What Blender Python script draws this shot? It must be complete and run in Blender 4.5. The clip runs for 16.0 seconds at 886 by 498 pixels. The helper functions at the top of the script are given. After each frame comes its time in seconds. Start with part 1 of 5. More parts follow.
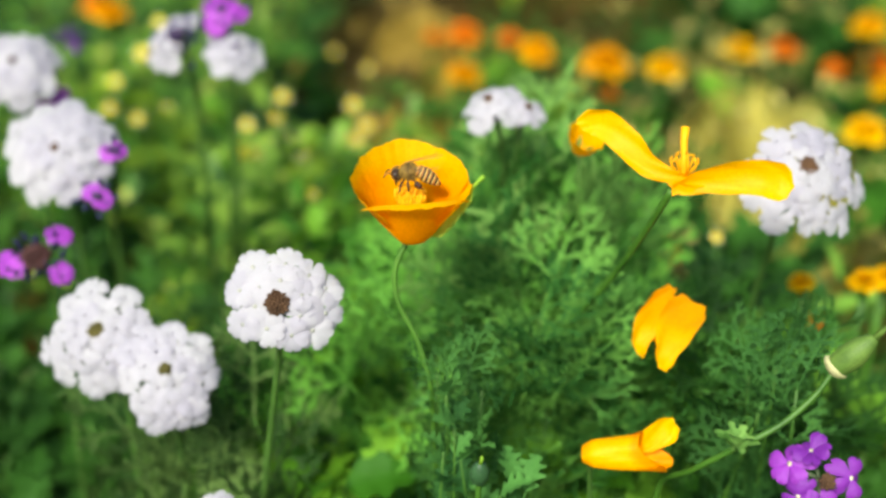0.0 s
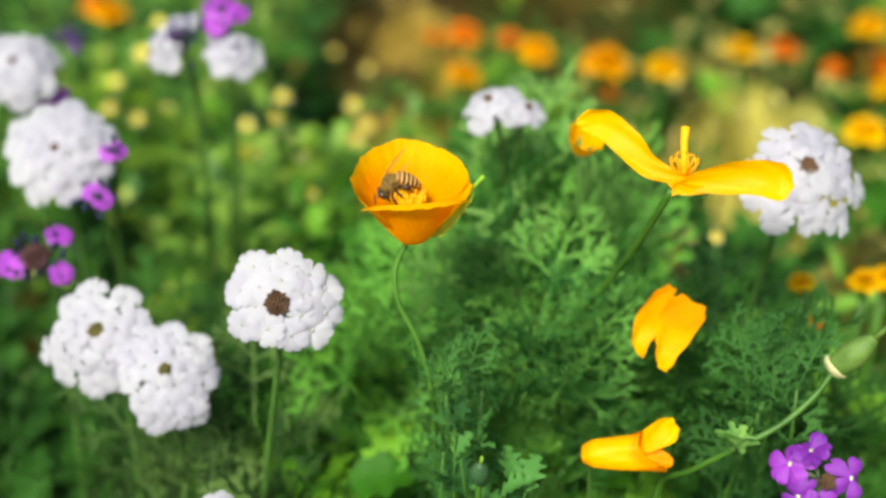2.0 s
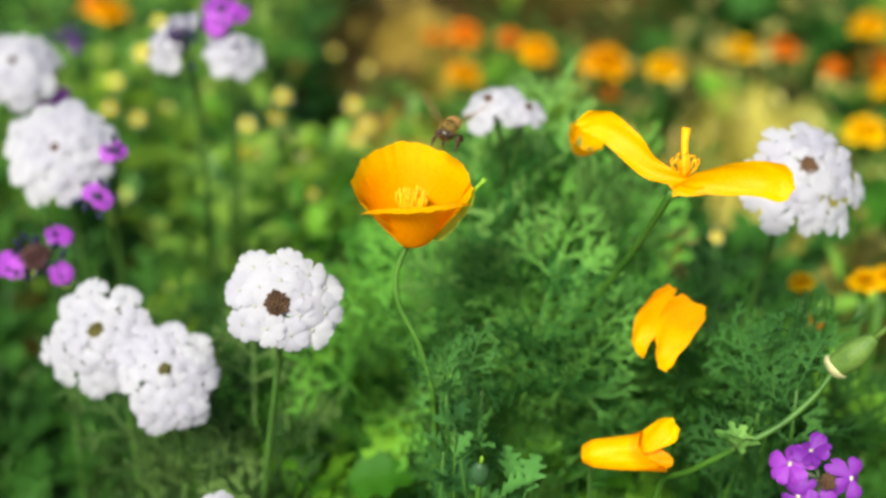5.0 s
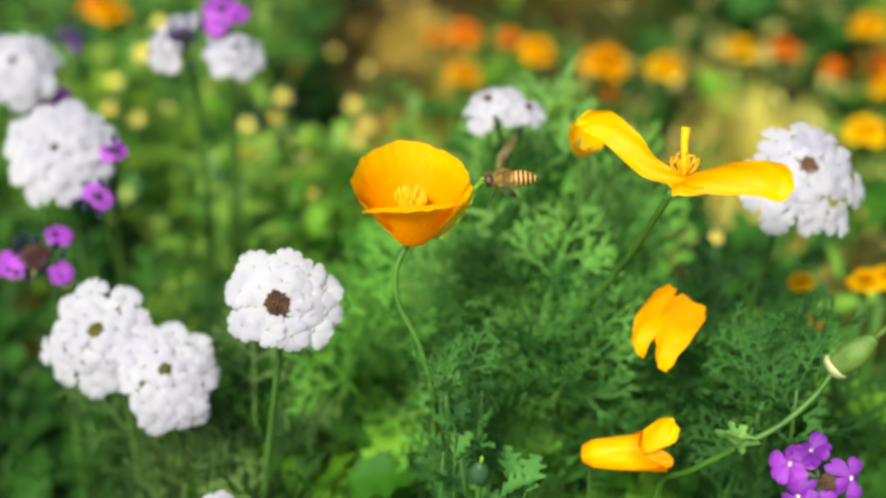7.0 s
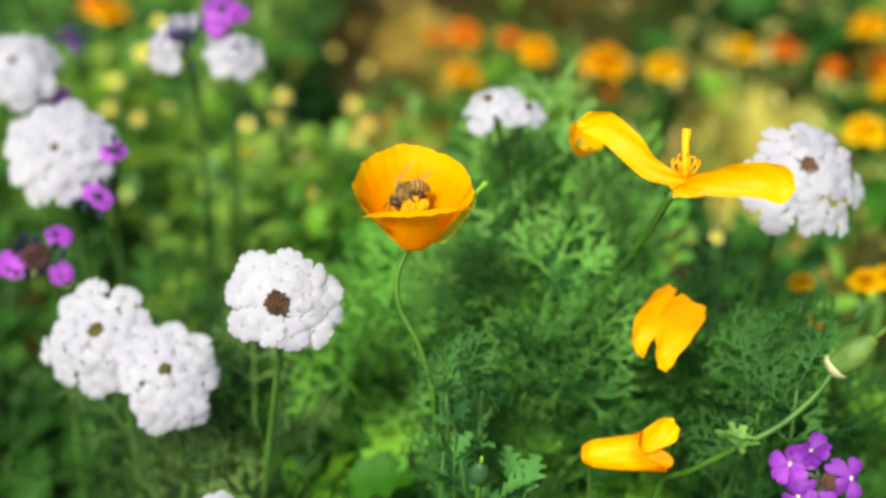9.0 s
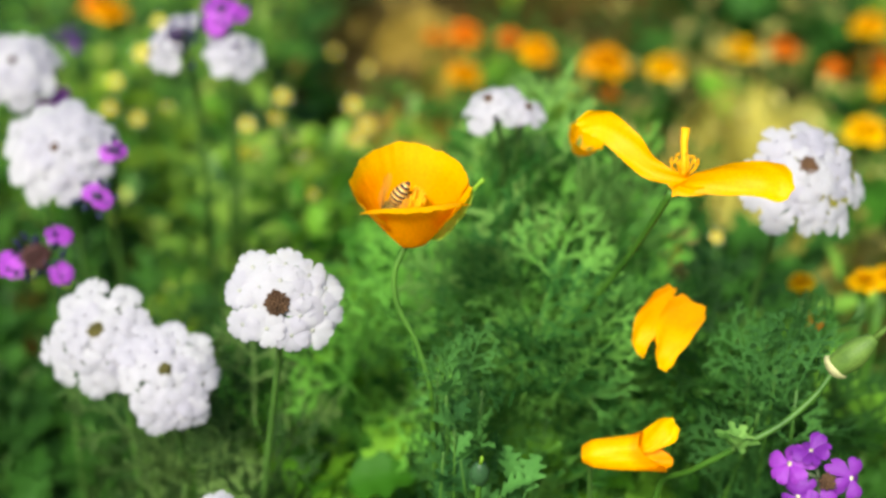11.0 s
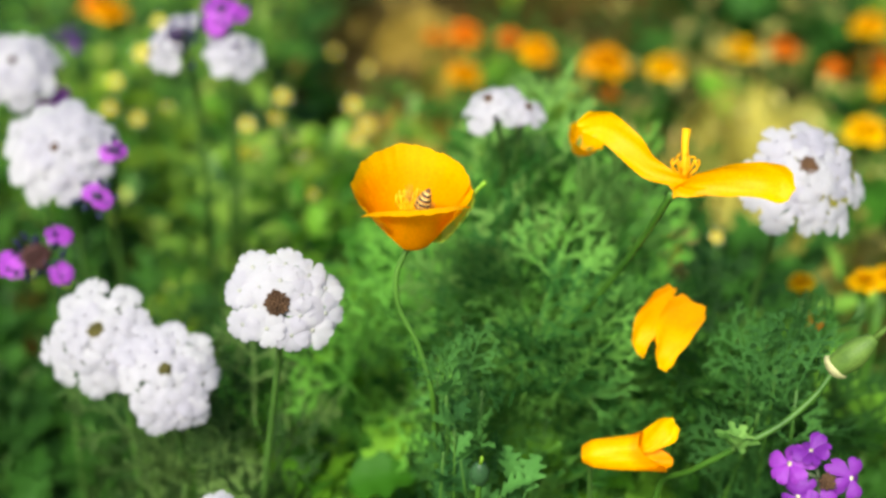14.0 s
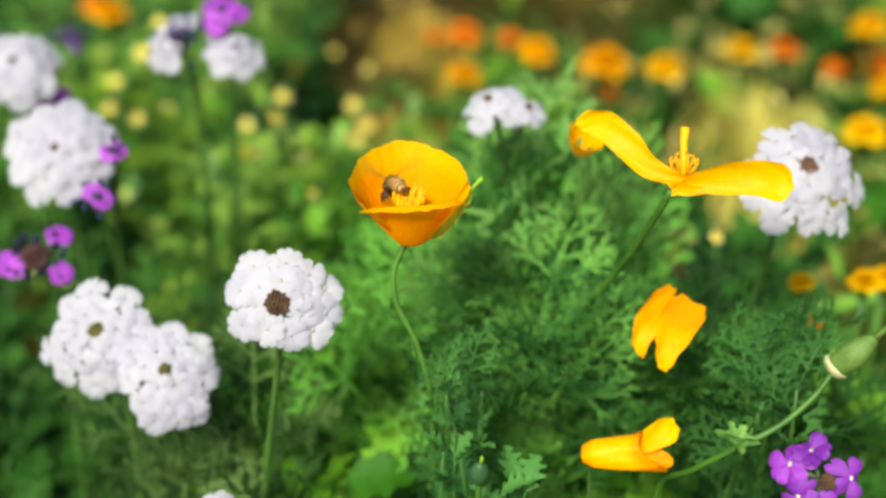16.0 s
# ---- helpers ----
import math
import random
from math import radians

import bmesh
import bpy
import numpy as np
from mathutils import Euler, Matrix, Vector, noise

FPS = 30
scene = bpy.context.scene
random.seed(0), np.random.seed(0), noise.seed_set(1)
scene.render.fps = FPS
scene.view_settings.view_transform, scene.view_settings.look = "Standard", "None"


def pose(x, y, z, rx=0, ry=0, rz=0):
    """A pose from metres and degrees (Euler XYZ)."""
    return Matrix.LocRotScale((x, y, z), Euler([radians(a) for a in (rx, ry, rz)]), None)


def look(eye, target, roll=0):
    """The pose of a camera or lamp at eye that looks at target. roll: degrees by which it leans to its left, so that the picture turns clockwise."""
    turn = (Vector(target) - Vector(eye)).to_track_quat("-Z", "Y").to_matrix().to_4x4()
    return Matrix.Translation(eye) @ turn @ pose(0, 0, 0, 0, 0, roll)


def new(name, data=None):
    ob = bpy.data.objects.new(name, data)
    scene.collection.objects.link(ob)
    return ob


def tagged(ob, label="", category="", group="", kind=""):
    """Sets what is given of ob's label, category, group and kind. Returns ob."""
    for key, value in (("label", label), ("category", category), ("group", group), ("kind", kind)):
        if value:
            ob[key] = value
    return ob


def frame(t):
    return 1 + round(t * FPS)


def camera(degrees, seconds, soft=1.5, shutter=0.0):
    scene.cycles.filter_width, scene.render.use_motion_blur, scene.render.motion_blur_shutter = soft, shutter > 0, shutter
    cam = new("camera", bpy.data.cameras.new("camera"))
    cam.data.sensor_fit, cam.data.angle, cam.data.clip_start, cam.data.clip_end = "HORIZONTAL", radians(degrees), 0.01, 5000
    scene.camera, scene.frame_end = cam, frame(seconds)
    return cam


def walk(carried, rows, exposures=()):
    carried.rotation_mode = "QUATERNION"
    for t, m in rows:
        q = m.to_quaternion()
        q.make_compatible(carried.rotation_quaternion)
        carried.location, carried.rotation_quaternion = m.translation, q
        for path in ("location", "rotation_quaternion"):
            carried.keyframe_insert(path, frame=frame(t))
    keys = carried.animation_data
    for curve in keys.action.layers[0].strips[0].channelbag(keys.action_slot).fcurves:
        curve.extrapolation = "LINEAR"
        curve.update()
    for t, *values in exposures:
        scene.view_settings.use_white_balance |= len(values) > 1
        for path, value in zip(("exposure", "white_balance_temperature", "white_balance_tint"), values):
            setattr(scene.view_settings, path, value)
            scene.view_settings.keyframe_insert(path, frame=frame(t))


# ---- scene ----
# A flower bed in soft daylight: an orange poppy with a bee, verbena heads, marigolds behind.
cam = camera(40, 16.0, soft=2.8, shutter=0.5)
cam.data.dof.use_dof = True
cam.data.dof.focus_distance = 0.287
cam.data.dof.aperture_fstop = 6.5
cam.data.dof.aperture_blades = 0
EYE = (0, 0, 0.544)
walk(cam, [(0, pose(*EYE, 60, 0, 0)), (16.0, pose(*EYE, 60, 0, 0))], exposures=[(0, 1.12, 6700, 1), (16.0, 1.12, 6700, 1)])

# ---- light: bright overcast sky, wide soft sun from high behind the camera ----
world = bpy.data.worlds.new("sky")
scene.world = world
world.use_nodes = True
nt = world.node_tree
sky = nt.nodes.new("ShaderNodeTexSky")
sky.sky_type = "NISHITA"
sky.sun_disc = False
sky.sun_elevation = radians(46)
sky.sun_rotation = radians(200)
sky.air_density, sky.dust_density, sky.ozone_density = 1.0, 3.0, 1.0
nt.links.new(sky.outputs[0], nt.nodes["Background"].inputs[0])
nt.nodes["Background"].inputs[1].default_value = 0.08
sun = new("sun", bpy.data.lights.new("sun", "SUN"))
sun.data.energy, sun.data.angle, sun.data.color = 3.7, radians(12), (1.0, 0.96, 0.9)
sun.matrix_world = look((-0.7, -1.5, 2.2), (0, 0.2, 0.3))

mm = 0.001
UP = Vector((0, 0, 1))


# ---- materials ----
def mix_rgb(nodes, links, fac, a, b, blend="MIX"):
    n = nodes.new("ShaderNodeMix")
    n.data_type, n.blend_type = "RGBA", blend
    for sock, val in ((n.inputs[0], fac), (n.inputs[6], a), (n.inputs[7], b)):
        if isinstance(val, bpy.types.NodeSocket):
            links.new(val, sock)
        else:
            sock.default_value = (*val, 1) if isinstance(val, tuple) else val
    return n.outputs[2]


def ramp(nodes, links, src, stops):
    n = nodes.new("ShaderNodeValToRGB")
    el = n.color_ramp.elements
    while len(el) < len(stops):
        el.new(0.5)
    for e, (p, c) in zip(el, stops):
        e.position, e.color = p, (*c, 1)
    links.new(src, n.inputs[0])
    return n.outputs[0]


def plant_mat(name, dark, light, trans=0.35, rough=0.5, scale=60, fine=900, bump=0.15, spread=0.35, along=None, veins=0.0, spec=0.35):
    """Leaf or petal: two-scale colour variation, hue shift per object, light passing through. along: ramp stops from base to tip."""
    m = bpy.data.materials.new(name)
    m.use_nodes = True
    nodes, links = m.node_tree.nodes, m.node_tree.links
    b = nodes["Principled BSDF"]
    tc = nodes.new("ShaderNodeTexCoord")
    info = nodes.new("ShaderNodeObjectInfo")
    n1 = nodes.new("ShaderNodeTexNoise")
    n1.inputs["Scale"].default_value, n1.inputs["Detail"].default_value = scale, 4
    links.new(tc.outputs["Object"], n1.inputs["Vector"])
    n2 = nodes.new("ShaderNodeTexNoise")
    n2.inputs["Scale"].default_value, n2.inputs["Detail"].default_value = fine, 3
    links.new(tc.outputs["Object"], n2.inputs["Vector"])
    add = nodes.new("ShaderNodeMath")
    add.operation = "MULTIPLY_ADD"
    links.new(info.outputs["Random"], add.inputs[0])
    add.inputs[1].default_value = spread
    sub = nodes.new("ShaderNodeMath")
    sub.operation = "SUBTRACT"
    links.new(n1.outputs["Fac"], sub.inputs[0])
    sub.inputs[1].default_value = spread * 0.5
    links.new(sub.outputs[0], add.inputs[2])
    con = nodes.new("ShaderNodeMapRange")
    con.inputs["From Min"].default_value, con.inputs["From Max"].default_value = 0.25, 0.75
    links.new(add.outputs[0], con.inputs[0])
    col = mix_rgb(nodes, links, con.outputs[0], dark, light)
    if along:
        sep = nodes.new("ShaderNodeSeparateXYZ")
        links.new(tc.outputs["UV"], sep.inputs[0])
        wob = nodes.new("ShaderNodeMath")
        wob.operation = "MULTIPLY_ADD"
        links.new(n1.outputs["Fac"], wob.inputs[0])
        wob.inputs[1].default_value = 0.25
        links.new(sep.outputs[1], wob.inputs[2])
        g = ramp(nodes, links, wob.outputs[0], along)
        col = mix_rgb(nodes, links, 0.75, col, g)
    height = n2.outputs["Fac"]
    if veins:
        wav = nodes.new("ShaderNodeTexNoise")
        mp = nodes.new("ShaderNodeMapping")
        mp.inputs["Scale"].default_value = (38, 1.6, 1)
        links.new(tc.outputs["UV"], mp.inputs["Vector"])
        links.new(mp.outputs[0], wav.inputs["Vector"])
        wav.inputs["Scale"].default_value = 1.0
        wav.inputs["Detail"].default_value = 4
        sh = ramp(nodes, links, wav.outputs["Fac"], [(0.35, (1 - veins,) * 3), (0.65, (1.0, 1.0, 1.0))])
        col = mix_rgb(nodes, links, 1.0, col, sh, "MULTIPLY")
        height = wav.outputs["Fac"]
    speck = ramp(nodes, links, n2.outputs["Fac"], [(0.3, (0.86,) * 3), (0.7, (1.0, 1.0, 1.0))])
    col = mix_rgb(nodes, links, 1.0, col, speck, "MULTIPLY")
    bp = nodes.new("ShaderNodeBump")
    bp.inputs["Strength"].default_value, bp.inputs["Distance"].default_value = bump, 0.0004
    links.new(height, bp.inputs["Height"])
    links.new(col, b.inputs["Base Color"])
    links.new(bp.outputs[0], b.inputs["Normal"])
    b.inputs["Roughness"].default_value = rough
    b.inputs["Specular IOR Level"].default_value = spec
    tr = nodes.new("ShaderNodeBsdfTranslucent")
    links.new(col, tr.inputs[0])
    links.new(bp.outputs[0], tr.inputs["Normal"])
    mx = nodes.new("ShaderNodeMixShader")
    mx.inputs[0].default_value = trans
    links.new(b.outputs[0], mx.inputs[1])
    links.new(tr.outputs[0], mx.inputs[2])
    links.new(mx.outputs[0], nodes["Material Output"].inputs[0])
    return m


PETAL_ALONG = [(0.0, (0.96, 0.33, 0.001)), (0.45, (0.97, 0.355, 0.001)), (0.8, (0.98, 0.41, 0.002)), (1.15, (0.98, 0.52, 0.004))]
poppy_petal = plant_mat("poppy petal", (0.96, 0.33, 0.001), (0.98, 0.41, 0.002), 0.5, 0.5, 90, 1500, 0.25, 0.1, PETAL_ALONG, 0.05, 0.06)
poppy_deep = plant_mat("orange petal", (0.86, 0.28, 0.002), (0.93, 0.46, 0.004), 0.4, 0.45, 110, 1500, 0.25, 0.2,
                       [(0.0, (0.86, 0.28, 0.002)), (0.6, (0.9, 0.36, 0.002)), (1.0, (0.95, 0.48, 0.003))], 0.08, 0.08)
rolled_petal = plant_mat("rolled petal", (0.9, 0.4, 0.002), (0.94, 0.5, 0.004), 0.4, 0.45, 110, 1500, 0.25, 0.2,
                         [(0.0, (0.84, 0.2, 0.002)), (0.3, (0.93, 0.46, 0.003)), (0.85, (0.93, 0.46, 0.003)), (1.1, (0.85, 0.26, 0.002))], 0.08, 0.08)
poppy_gold = plant_mat("golden petal", (0.88, 0.4, 0.002), (0.94, 0.52, 0.004), 0.4, 0.4, 90, 1500, 0.2, 0.2,
                       [(0.0, (0.88, 0.34, 0.002)), (0.5, (0.92, 0.43, 0.002)), (1.0, (0.96, 0.52, 0.003))], 0.1, 0.08)
stamen_mat = plant_mat("stamen", (0.94, 0.42, 0.002), (0.97, 0.54, 0.004), 0.4, 0.6, 400, 3000, 0.3)
white_petal = plant_mat("white petal", (0.46, 0.435, 0.545), (0.62, 0.61, 0.65), 0.5, 0.7, 220, 2500, 0.15, 0.25)
purple_petal = plant_mat("violet petal", (0.08, 0.006, 0.2), (0.33, 0.045, 0.5), 0.3, 0.5, 300, 2500, 0.25, 0.35)
magenta_petal = plant_mat("magenta petal", (0.26, 0.03, 0.4), (0.42, 0.07, 0.55), 0.35, 0.5, 300, 2500, 0.15, 0.3)
faint_throat_mat = plant_mat("faint throat", (0.46, 0.47, 0.42), (0.56, 0.57, 0.5), 0.3, 0.6, 400, 3000, 0.2)
olive_bract = plant_mat("olive buds", (0.06, 0.055, 0.012), (0.14, 0.12, 0.03), 0.1, 0.7, 300, 2500, 0.3)
maroon_bract = plant_mat("maroon buds", (0.03, 0.012, 0.012), (0.08, 0.03, 0.028), 0.1, 0.7, 300, 2500, 0.3)
calyx_mat = plant_mat("calyx tubes", (0.05, 0.08, 0.03), (0.12, 0.16, 0.09), 0.2, 0.6, 300, 2500, 0.3)
throat_mat = plant_mat("pale throat", (0.6, 0.55, 0.35), (0.75, 0.72, 0.55), 0.2, 0.6, 400, 3000, 0.2)
bract_mat = plant_mat("brown bract", (0.05, 0.026, 0.013), (0.13, 0.068, 0.034), 0.1, 0.7, 300, 2500, 0.3)
dusk_mat = plant_mat("dusky bract", (0.03, 0.02, 0.06), (0.07, 0.045, 0.11), 0.1, 0.7, 300, 2500, 0.3)
navy_mat = plant_mat("dark calyx", (0.012, 0.014, 0.05), (0.035, 0.035, 0.11), 0.1, 0.7, 300, 2500, 0.3)
feather_leaf = plant_mat("feathery leaf", (0.036, 0.14, 0.022), (0.19, 0.48, 0.068), 0.42, 0.6, 45, 900, 0.2, 0.9, None, 0.0, 0.12)
fresh_leaf = plant_mat("fresh leaf", (0.036, 0.135, 0.011), (0.21, 0.45, 0.04), 0.45, 0.55, 45, 900, 0.2, 0.9, None, 0.0, 0.12)
bright_leaf = plant_mat("bright leaf", (0.04, 0.15, 0.01), (0.16, 0.37, 0.025), 0.45, 0.5, 45, 900, 0.2, 0.8, None, 0.0, 0.15)
dark_leaf = plant_mat("dark leaf", (0.011, 0.044, 0.007), (0.042, 0.135, 0.017), 0.35, 0.55, 60, 900, 0.25, 0.6, None, 0.0, 0.12)
lime_leaf = plant_mat("lime leaf", (0.11, 0.24, 0.014), (0.32, 0.46, 0.035), 0.45, 0.55, 60, 900, 0.2, 0.5, None, 0.0, 0.12)
blue_leaf = plant_mat("blue-green leaf", (0.024, 0.09, 0.02), (0.09, 0.25, 0.052), 0.38, 0.6, 60, 1200, 0.3, 0.8, None, 0.0, 0.12)
glaucous_leaf = plant_mat("glaucous leaf", (0.035, 0.14, 0.026), (0.18, 0.42, 0.075), 0.4, 0.6, 60, 1200, 0.3, 0.8, None, 0.0, 0.12)
olive_leaf = plant_mat("olive leaf", (0.028, 0.07, 0.016), (0.16, 0.27, 0.07), 0.35, 0.6, 60, 1200, 0.4, 1.0, None, 0.0, 0.12)
pod_mat = plant_mat("young pod", (0.018, 0.055, 0.02), (0.05, 0.13, 0.045), 0.15, 0.5, 250, 2000, 0.2, 0.2)
sage_leaf = plant_mat("sage leaf", (0.07, 0.2, 0.032), (0.27, 0.5, 0.12), 0.4, 0.6, 60, 1200, 0.4, 0.8, None, 0.25, 0.12)
verbena_stem = plant_mat("verbena stem", (0.03, 0.08, 0.012), (0.07, 0.16, 0.025), 0.15, 0.55, 120, 1500, 0.2)
stem_mat = plant_mat("stem", (0.03, 0.095, 0.008), (0.07, 0.18, 0.018), 0.15, 0.5, 120, 1500, 0.15)
bud_mat = plant_mat("bud", (0.07, 0.145, 0.02), (0.15, 0.25, 0.045), 0.2, 0.6, 250, 2000, 0.2, 0.2, None, 0.2)
sepal_mat = plant_mat("sepal", (0.3, 0.56, 0.05), (0.46, 0.72, 0.1), 0.5, 0.5, 200, 1800, 0.15, 0.3, None, 0.15, 0.1)
collar_mat = plant_mat("collar", (0.36, 0.36, 0.15), (0.52, 0.5, 0.26), 0.2, 0.55, 250, 2000, 0.2)
marigold_mat = plant_mat("marigold petal", (0.8, 0.36, 0.002), (0.93, 0.58, 0.005), 0.35, 0.6, 60, 900, 0.2, 0.6, None, 0.0, 0.06)
rust_mat = plant_mat("rust marigold petal", (0.74, 0.16, 0.008), (0.84, 0.27, 0.008), 0.3, 0.6, 60, 900, 0.2, 0.5, None, 0.0, 0.06)
yellow_mat = plant_mat("yellow disc", (0.86, 0.64, 0.006), (0.93, 0.8, 0.014), 0.3, 0.6, 200, 1500, 0.3)
pale_ray = plant_mat("pale ray", (0.82, 0.82, 0.5), (0.88, 0.88, 0.68), 0.4, 0.55, 200, 1500, 0.2)
straw_mat = plant_mat("straw", (0.17, 0.155, 0.02), (0.47, 0.41, 0.07), 0.3, 0.65, 60, 700, 0.2, 0.6)
soil_mat = plant_mat("soil", (0.012, 0.009, 0.002), (0.09, 0.06, 0.01), 0.0, 0.95, 7, 120, 0.8, 0.0, None, 0.0, 0.05)
stalk_mat = plant_mat("dry stalk", (0.1, 0.07, 0.01), (0.38, 0.26, 0.035), 0.3, 0.7, 60, 700, 0.2, 0.8)
litter_mat = plant_mat("dry litter", (0.05, 0.032, 0.008), (0.22, 0.145, 0.03), 0.2, 0.8, 40, 600, 0.3, 0.6)
chitin_mat = plant_mat("dark chitin", (0.016, 0.009, 0.005), (0.04, 0.02, 0.01), 0.0, 0.35, 600, 5000, 0.2, 0.1, None, 0.0, 0.5)
# golden-brown fur; its wide tone range also paints in highlights and shadows between hairs
fur_mat = plant_mat("honey fur", (0.03, 0.016, 0.004), (0.38, 0.24, 0.045), 0.1, 0.8, 800, 6000, 0.3, 0.1)
pollen_mat = plant_mat("leg", (0.018, 0.007, 0.003), (0.08, 0.026, 0.01), 0.0, 0.5, 600, 5000, 0.3, 0.1)


def island_mat(name, dark, light, trans=0.35):
    """Leaf material whose colour differs from leaf to leaf of one joined mesh."""
    m = plant_mat(name, dark, light, trans, 0.5, 60, 900, 0.2, 0.9, None, 0.0, 0.3)
    nodes, links = m.node_tree.nodes, m.node_tree.links
    geo = nodes.new("ShaderNodeNewGeometry")
    for n in nodes:
        if n.bl_idname == "ShaderNodeObjectInfo":
            for link in list(n.outputs["Random"].links):
                links.new(geo.outputs["Random Per Island"], link.to_socket)
    return m


island_dark = island_mat("small dark leaf", (0.012, 0.05, 0.008), (0.07, 0.19, 0.022))
island_mid = island_mat("small mid leaf", (0.03, 0.11, 0.012), (0.19, 0.38, 0.045))
island_fresh = island_mat("small fresh leaf", (0.05, 0.15, 0.014), (0.24, 0.4, 0.05), 0.45)
island_sage = island_mat("small sage leaf", (0.06, 0.14, 0.03), (0.3, 0.42, 0.14), 0.4)
island_straw = island_mat("straw leaf", (0.2, 0.17, 0.03), (0.62, 0.55, 0.16), 0.35)
# pale lime tips: highlights of glossy foliage put into leaf colour
island_glint = island_mat("small lime glint leaf", (0.16, 0.3, 0.02), (0.5, 0.58, 0.1), 0.45)
island_dry = island_mat("dry leaf", (0.045, 0.032, 0.008), (0.32, 0.23, 0.045), 0.25)


def band_material():
    """Honeybee abdomen: dark bands with cream hair fringes, ringed along its length."""
    m = plant_mat("banded abdomen", (0.3, 0.12, 0.02), (0.42, 0.2, 0.04), 0.0, 0.5, 500, 5000, 0.4, 0.1)
    nodes, links = m.node_tree.nodes, m.node_tree.links
    tc = nodes.new("ShaderNodeTexCoord")
    sep = nodes.new("ShaderNodeSeparateXYZ")
    links.new(tc.outputs["UV"], sep.inputs[0])
    fr = nodes.new("ShaderNodeMath")
    fr.operation = "MULTIPLY"
    fr.inputs[1].default_value = 6.0
    links.new(sep.outputs[1], fr.inputs[0])
    f2 = nodes.new("ShaderNodeMath")
    f2.operation = "FRACT"
    links.new(fr.outputs[0], f2.inputs[0])
    c = ramp(nodes, links, f2.outputs[0], [(0.0, (0.62, 0.5, 0.17)), (0.16, (0.55, 0.34, 0.07)), (0.28, (0.42, 0.17, 0.025)), (0.46, (0.26, 0.085, 0.014)), (0.56, (0.024, 0.01, 0.004)), (0.93, (0.014, 0.007, 0.003)), (1.0, (0.45, 0.36, 0.14))])
    front = ramp(nodes, links, sep.outputs[1], [(0.05, (0.5, 0.5, 0.5)), (0.3, (0.0, 0.0, 0.0))])
    c = mix_rgb(nodes, links, front, c, (0.3, 0.13, 0.02))
    b = nodes["Principled BSDF"]
    links.new(c, b.inputs["Base Color"])
    return m


band_mat = band_material()


def wing_material():
    m = bpy.data.materials.new("bee wing membrane")
    m.use_nodes = True
    b = m.node_tree.nodes["Principled BSDF"]
    b.inputs["Base Color"].default_value = (0.3, 0.17, 0.06, 1)
    b.inputs["Roughness"].default_value = 0.25
    b.inputs["Alpha"].default_value = 0.15
    n = m.node_tree.nodes.new("ShaderNodeTexNoise")
    n.inputs["Scale"].default_value = 900
    bp = m.node_tree.nodes.new("ShaderNodeBump")
    bp.inputs["Strength"].default_value, bp.inputs["Distance"].default_value = 0.3, 0.0002
    m.node_tree.links.new(n.outputs["Fac"], bp.inputs["Height"])
    m.node_tree.links.new(bp.outputs[0], b.inputs["Normal"])
    return m


wing_mat = wing_material()


